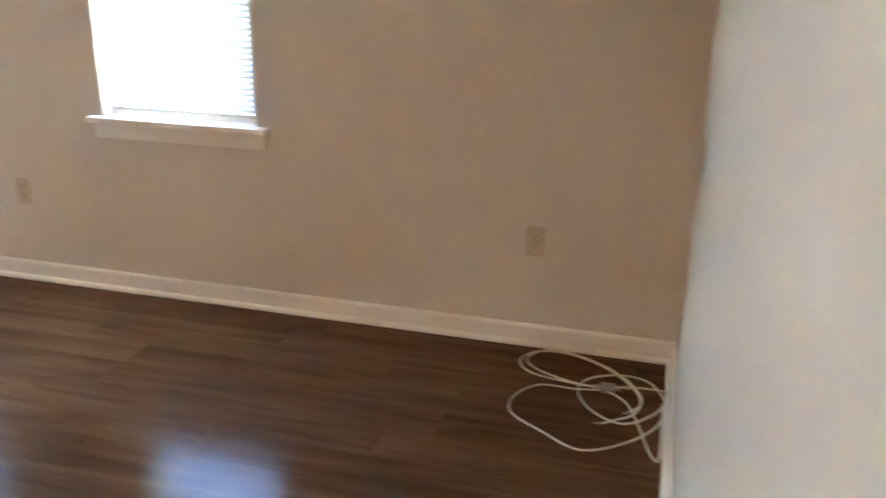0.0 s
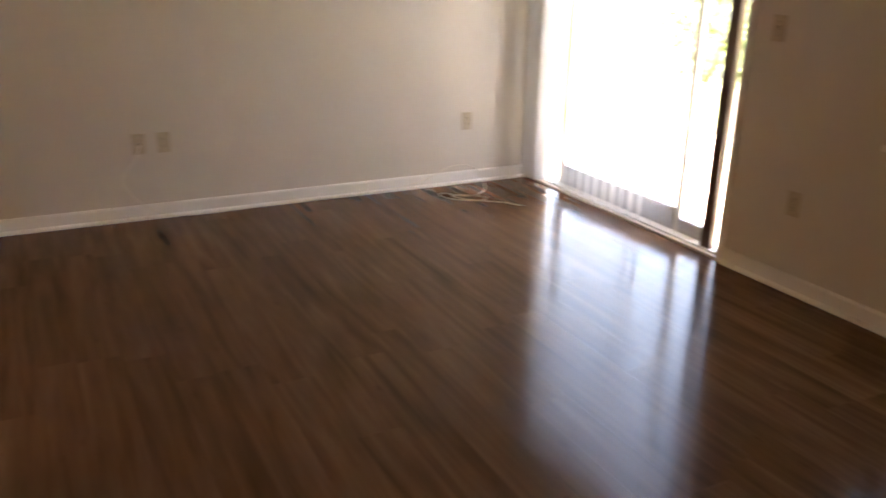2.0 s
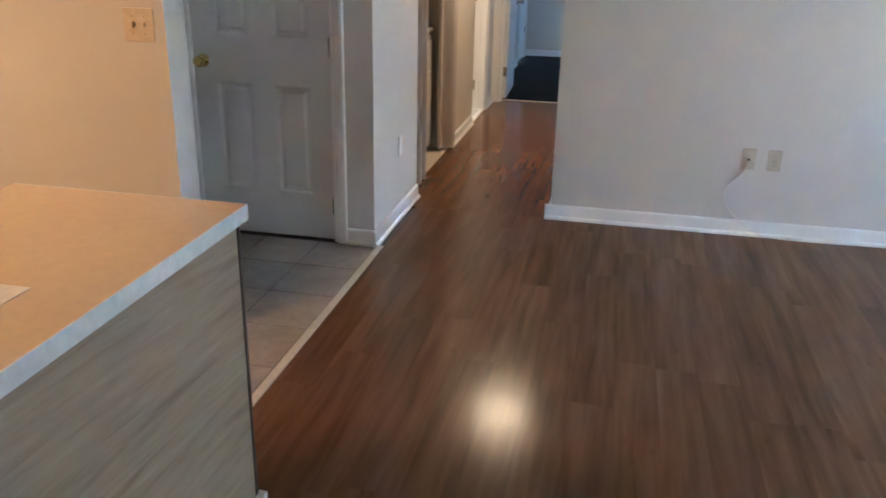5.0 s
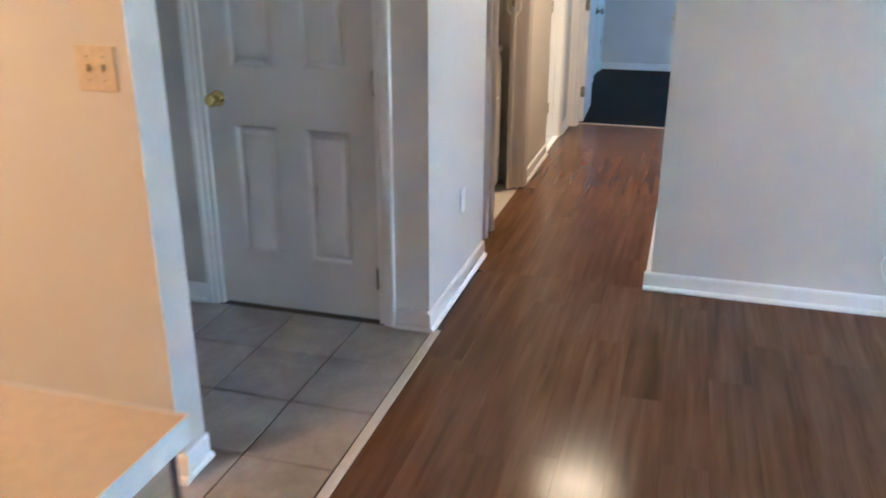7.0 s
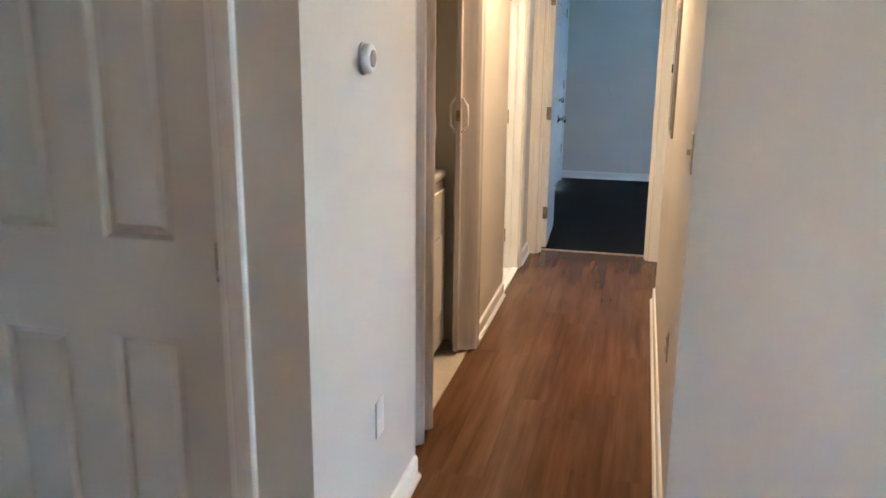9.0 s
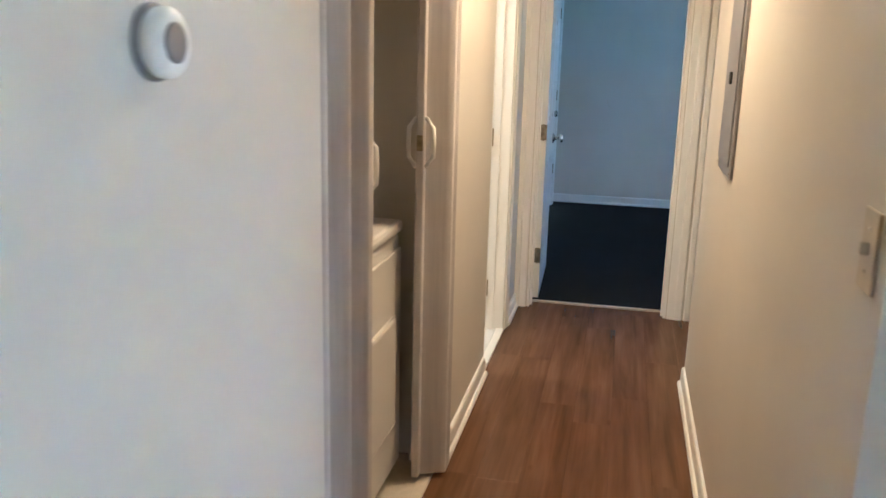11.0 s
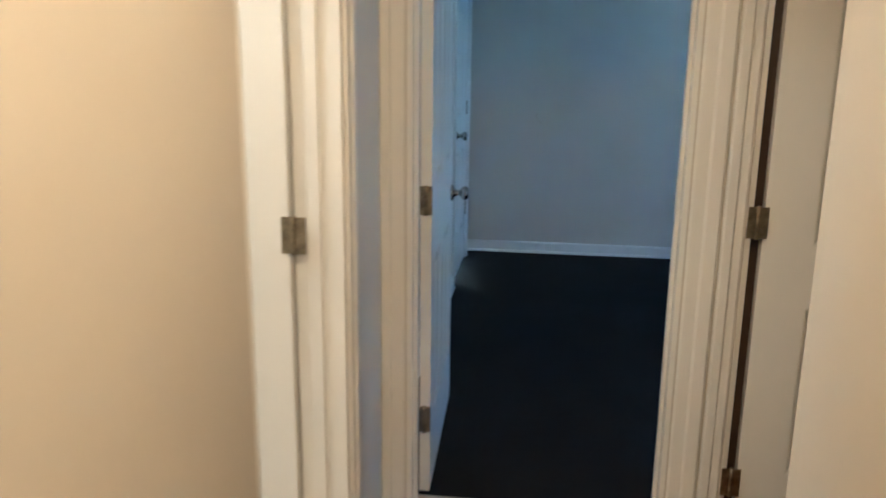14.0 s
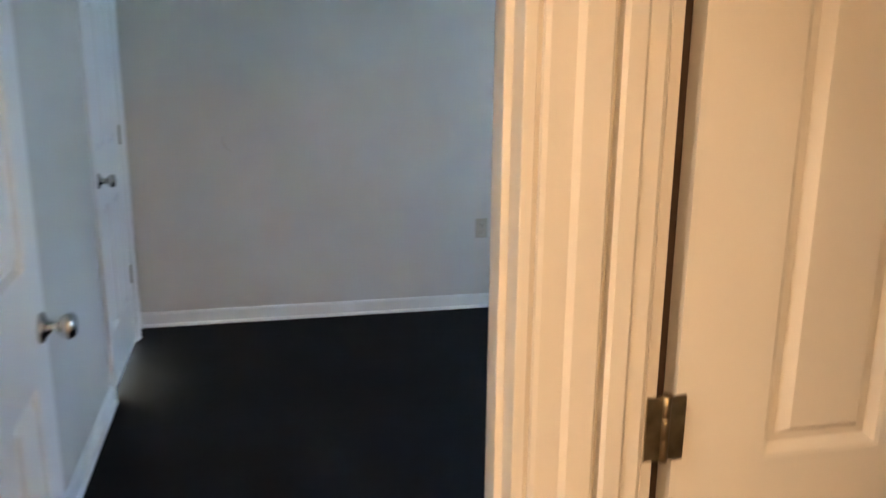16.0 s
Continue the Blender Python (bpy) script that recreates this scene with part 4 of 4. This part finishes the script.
def bush(place, size, seed):
    rnd = random.Random(seed)
    ob = empty("bush", pose(*place), "leafy green garden bush by fence", "bush", "garden bushes")
    bm = bmesh.new()
    for k in range(6):
        a = k * 1.05
        tube(bm, [(0, 0, 0), (0.15 * size * math.cos(a), 0.15 * size * math.sin(a), 0.4 * size), (0.4 * size * math.cos(a), 0.4 * size * math.sin(a), 0.9 * size)], 0.015, 5)
    part("stems", bm, BARK, ob)
    bm = bmesh.new()
    for k in range(700):
        d = Vector((rnd.gauss(0, 0.33), rnd.gauss(0, 0.33), abs(rnd.gauss(0.6, 0.3)))) * size
        m = Matrix.Translation(d) @ Euler((rnd.uniform(0, 3), rnd.uniform(0, 3), rnd.uniform(0, 6))).to_matrix().to_4x4()
        s = rnd.uniform(0.03, 0.06)
        bm.faces.new([bm.verts.new(m @ Vector(q)) for q in ((-s, 0, 0), (0, -s * 0.5, 0.01), (s, 0, 0), (0, s * 0.5, 0.01))])
    part("leaves", bm, LEAF, ob)


for i, (x, s) in enumerate(((-6.2, 1.0), (-4.9, 1.2), (-7.6, 1.3), (-3.4, 0.9))):
    bush((x, 8.8, -0.142), s, i)

# ---------------------------------------------------------------- floor pieces
PW, PL = 0.152, 1.22
bm = bmesh.new()
box(bm, 0, PL - 0.0004, 0, PW - 0.0004, -0.0105, 0.0)
plank_full = mesh_of(bm, "plank", WOOD)


def lay_planks(x0, x1, y0, y1, seed):
    """Planks run along x, staggered row by row; cut ones get their own mesh."""
    rnd = random.Random(seed)
    y = y0
    while y < y1 - 0.004:
        x = x0 - rnd.uniform(0, PL)
        while x < x1 - 0.004:
            a, b, c = max(x, x0), min(x + PL, x1), min(y + PW, y1)
            if b - a > 0.003:
                if a == x and b == x + PL and c == y + PW:
                    me = plank_full
                else:
                    q = bmesh.new()
                    box(q, 0, b - a - 0.0004, 0, c - y - 0.0004, -0.0105, 0.0)
                    me = mesh_of(q, "plank", WOOD)
                o = new("plank", me)
                o.parent = SUB
                o.matrix_basis = pose(a, y, 0, rnd.uniform(-0.13, 0.13), rnd.uniform(-0.02, 0.02))
            x += PL
        y += PW


lay_planks(XW, XE, -0.25, YN, 3)
lay_planks(XB - 0.11, XW, YM - 0.01, YR, 4)
lay_planks(XB + 0.0, -6.97, YR, 1.75, 5)

TX, TY, GAP = 0.337, 0.309, 0.006
bm = bmesh.new()
box(bm, GAP / 2, TX - GAP / 2, GAP / 2, TY - GAP / 2, -0.0055, 0.0, 0.0015)
tile_mesh = mesh_of(bm, "tile", TILE)
for i in range(13):
    for j in range(10):
        x, y = -3.705 + TX * i, -0.292 - TY * (j + 1)
        if x + TX > XE or y < -3.2 or (x < -2.66 and y < -1.55):
            continue
        o = new("tile", tile_mesh)
        o.parent = KFL
        o.matrix_basis = pose(x, y, random.uniform(-0.0006, 0.0006))
bm = bmesh.new()
box(bm, 0.0015, 0.3035, 0.0015, 0.3035, -0.0015, 0.003, 0.001)
bath_mesh = mesh_of(bm, "tile", MARBLE)
for i in range(6):
    for j in range(6):
        o = new("tile", bath_mesh)
        o.parent = BFL
        o.matrix_basis = pose(-7.945 + 0.305 * i, YM - 0.036 - 0.305 * (j + 1), 0)
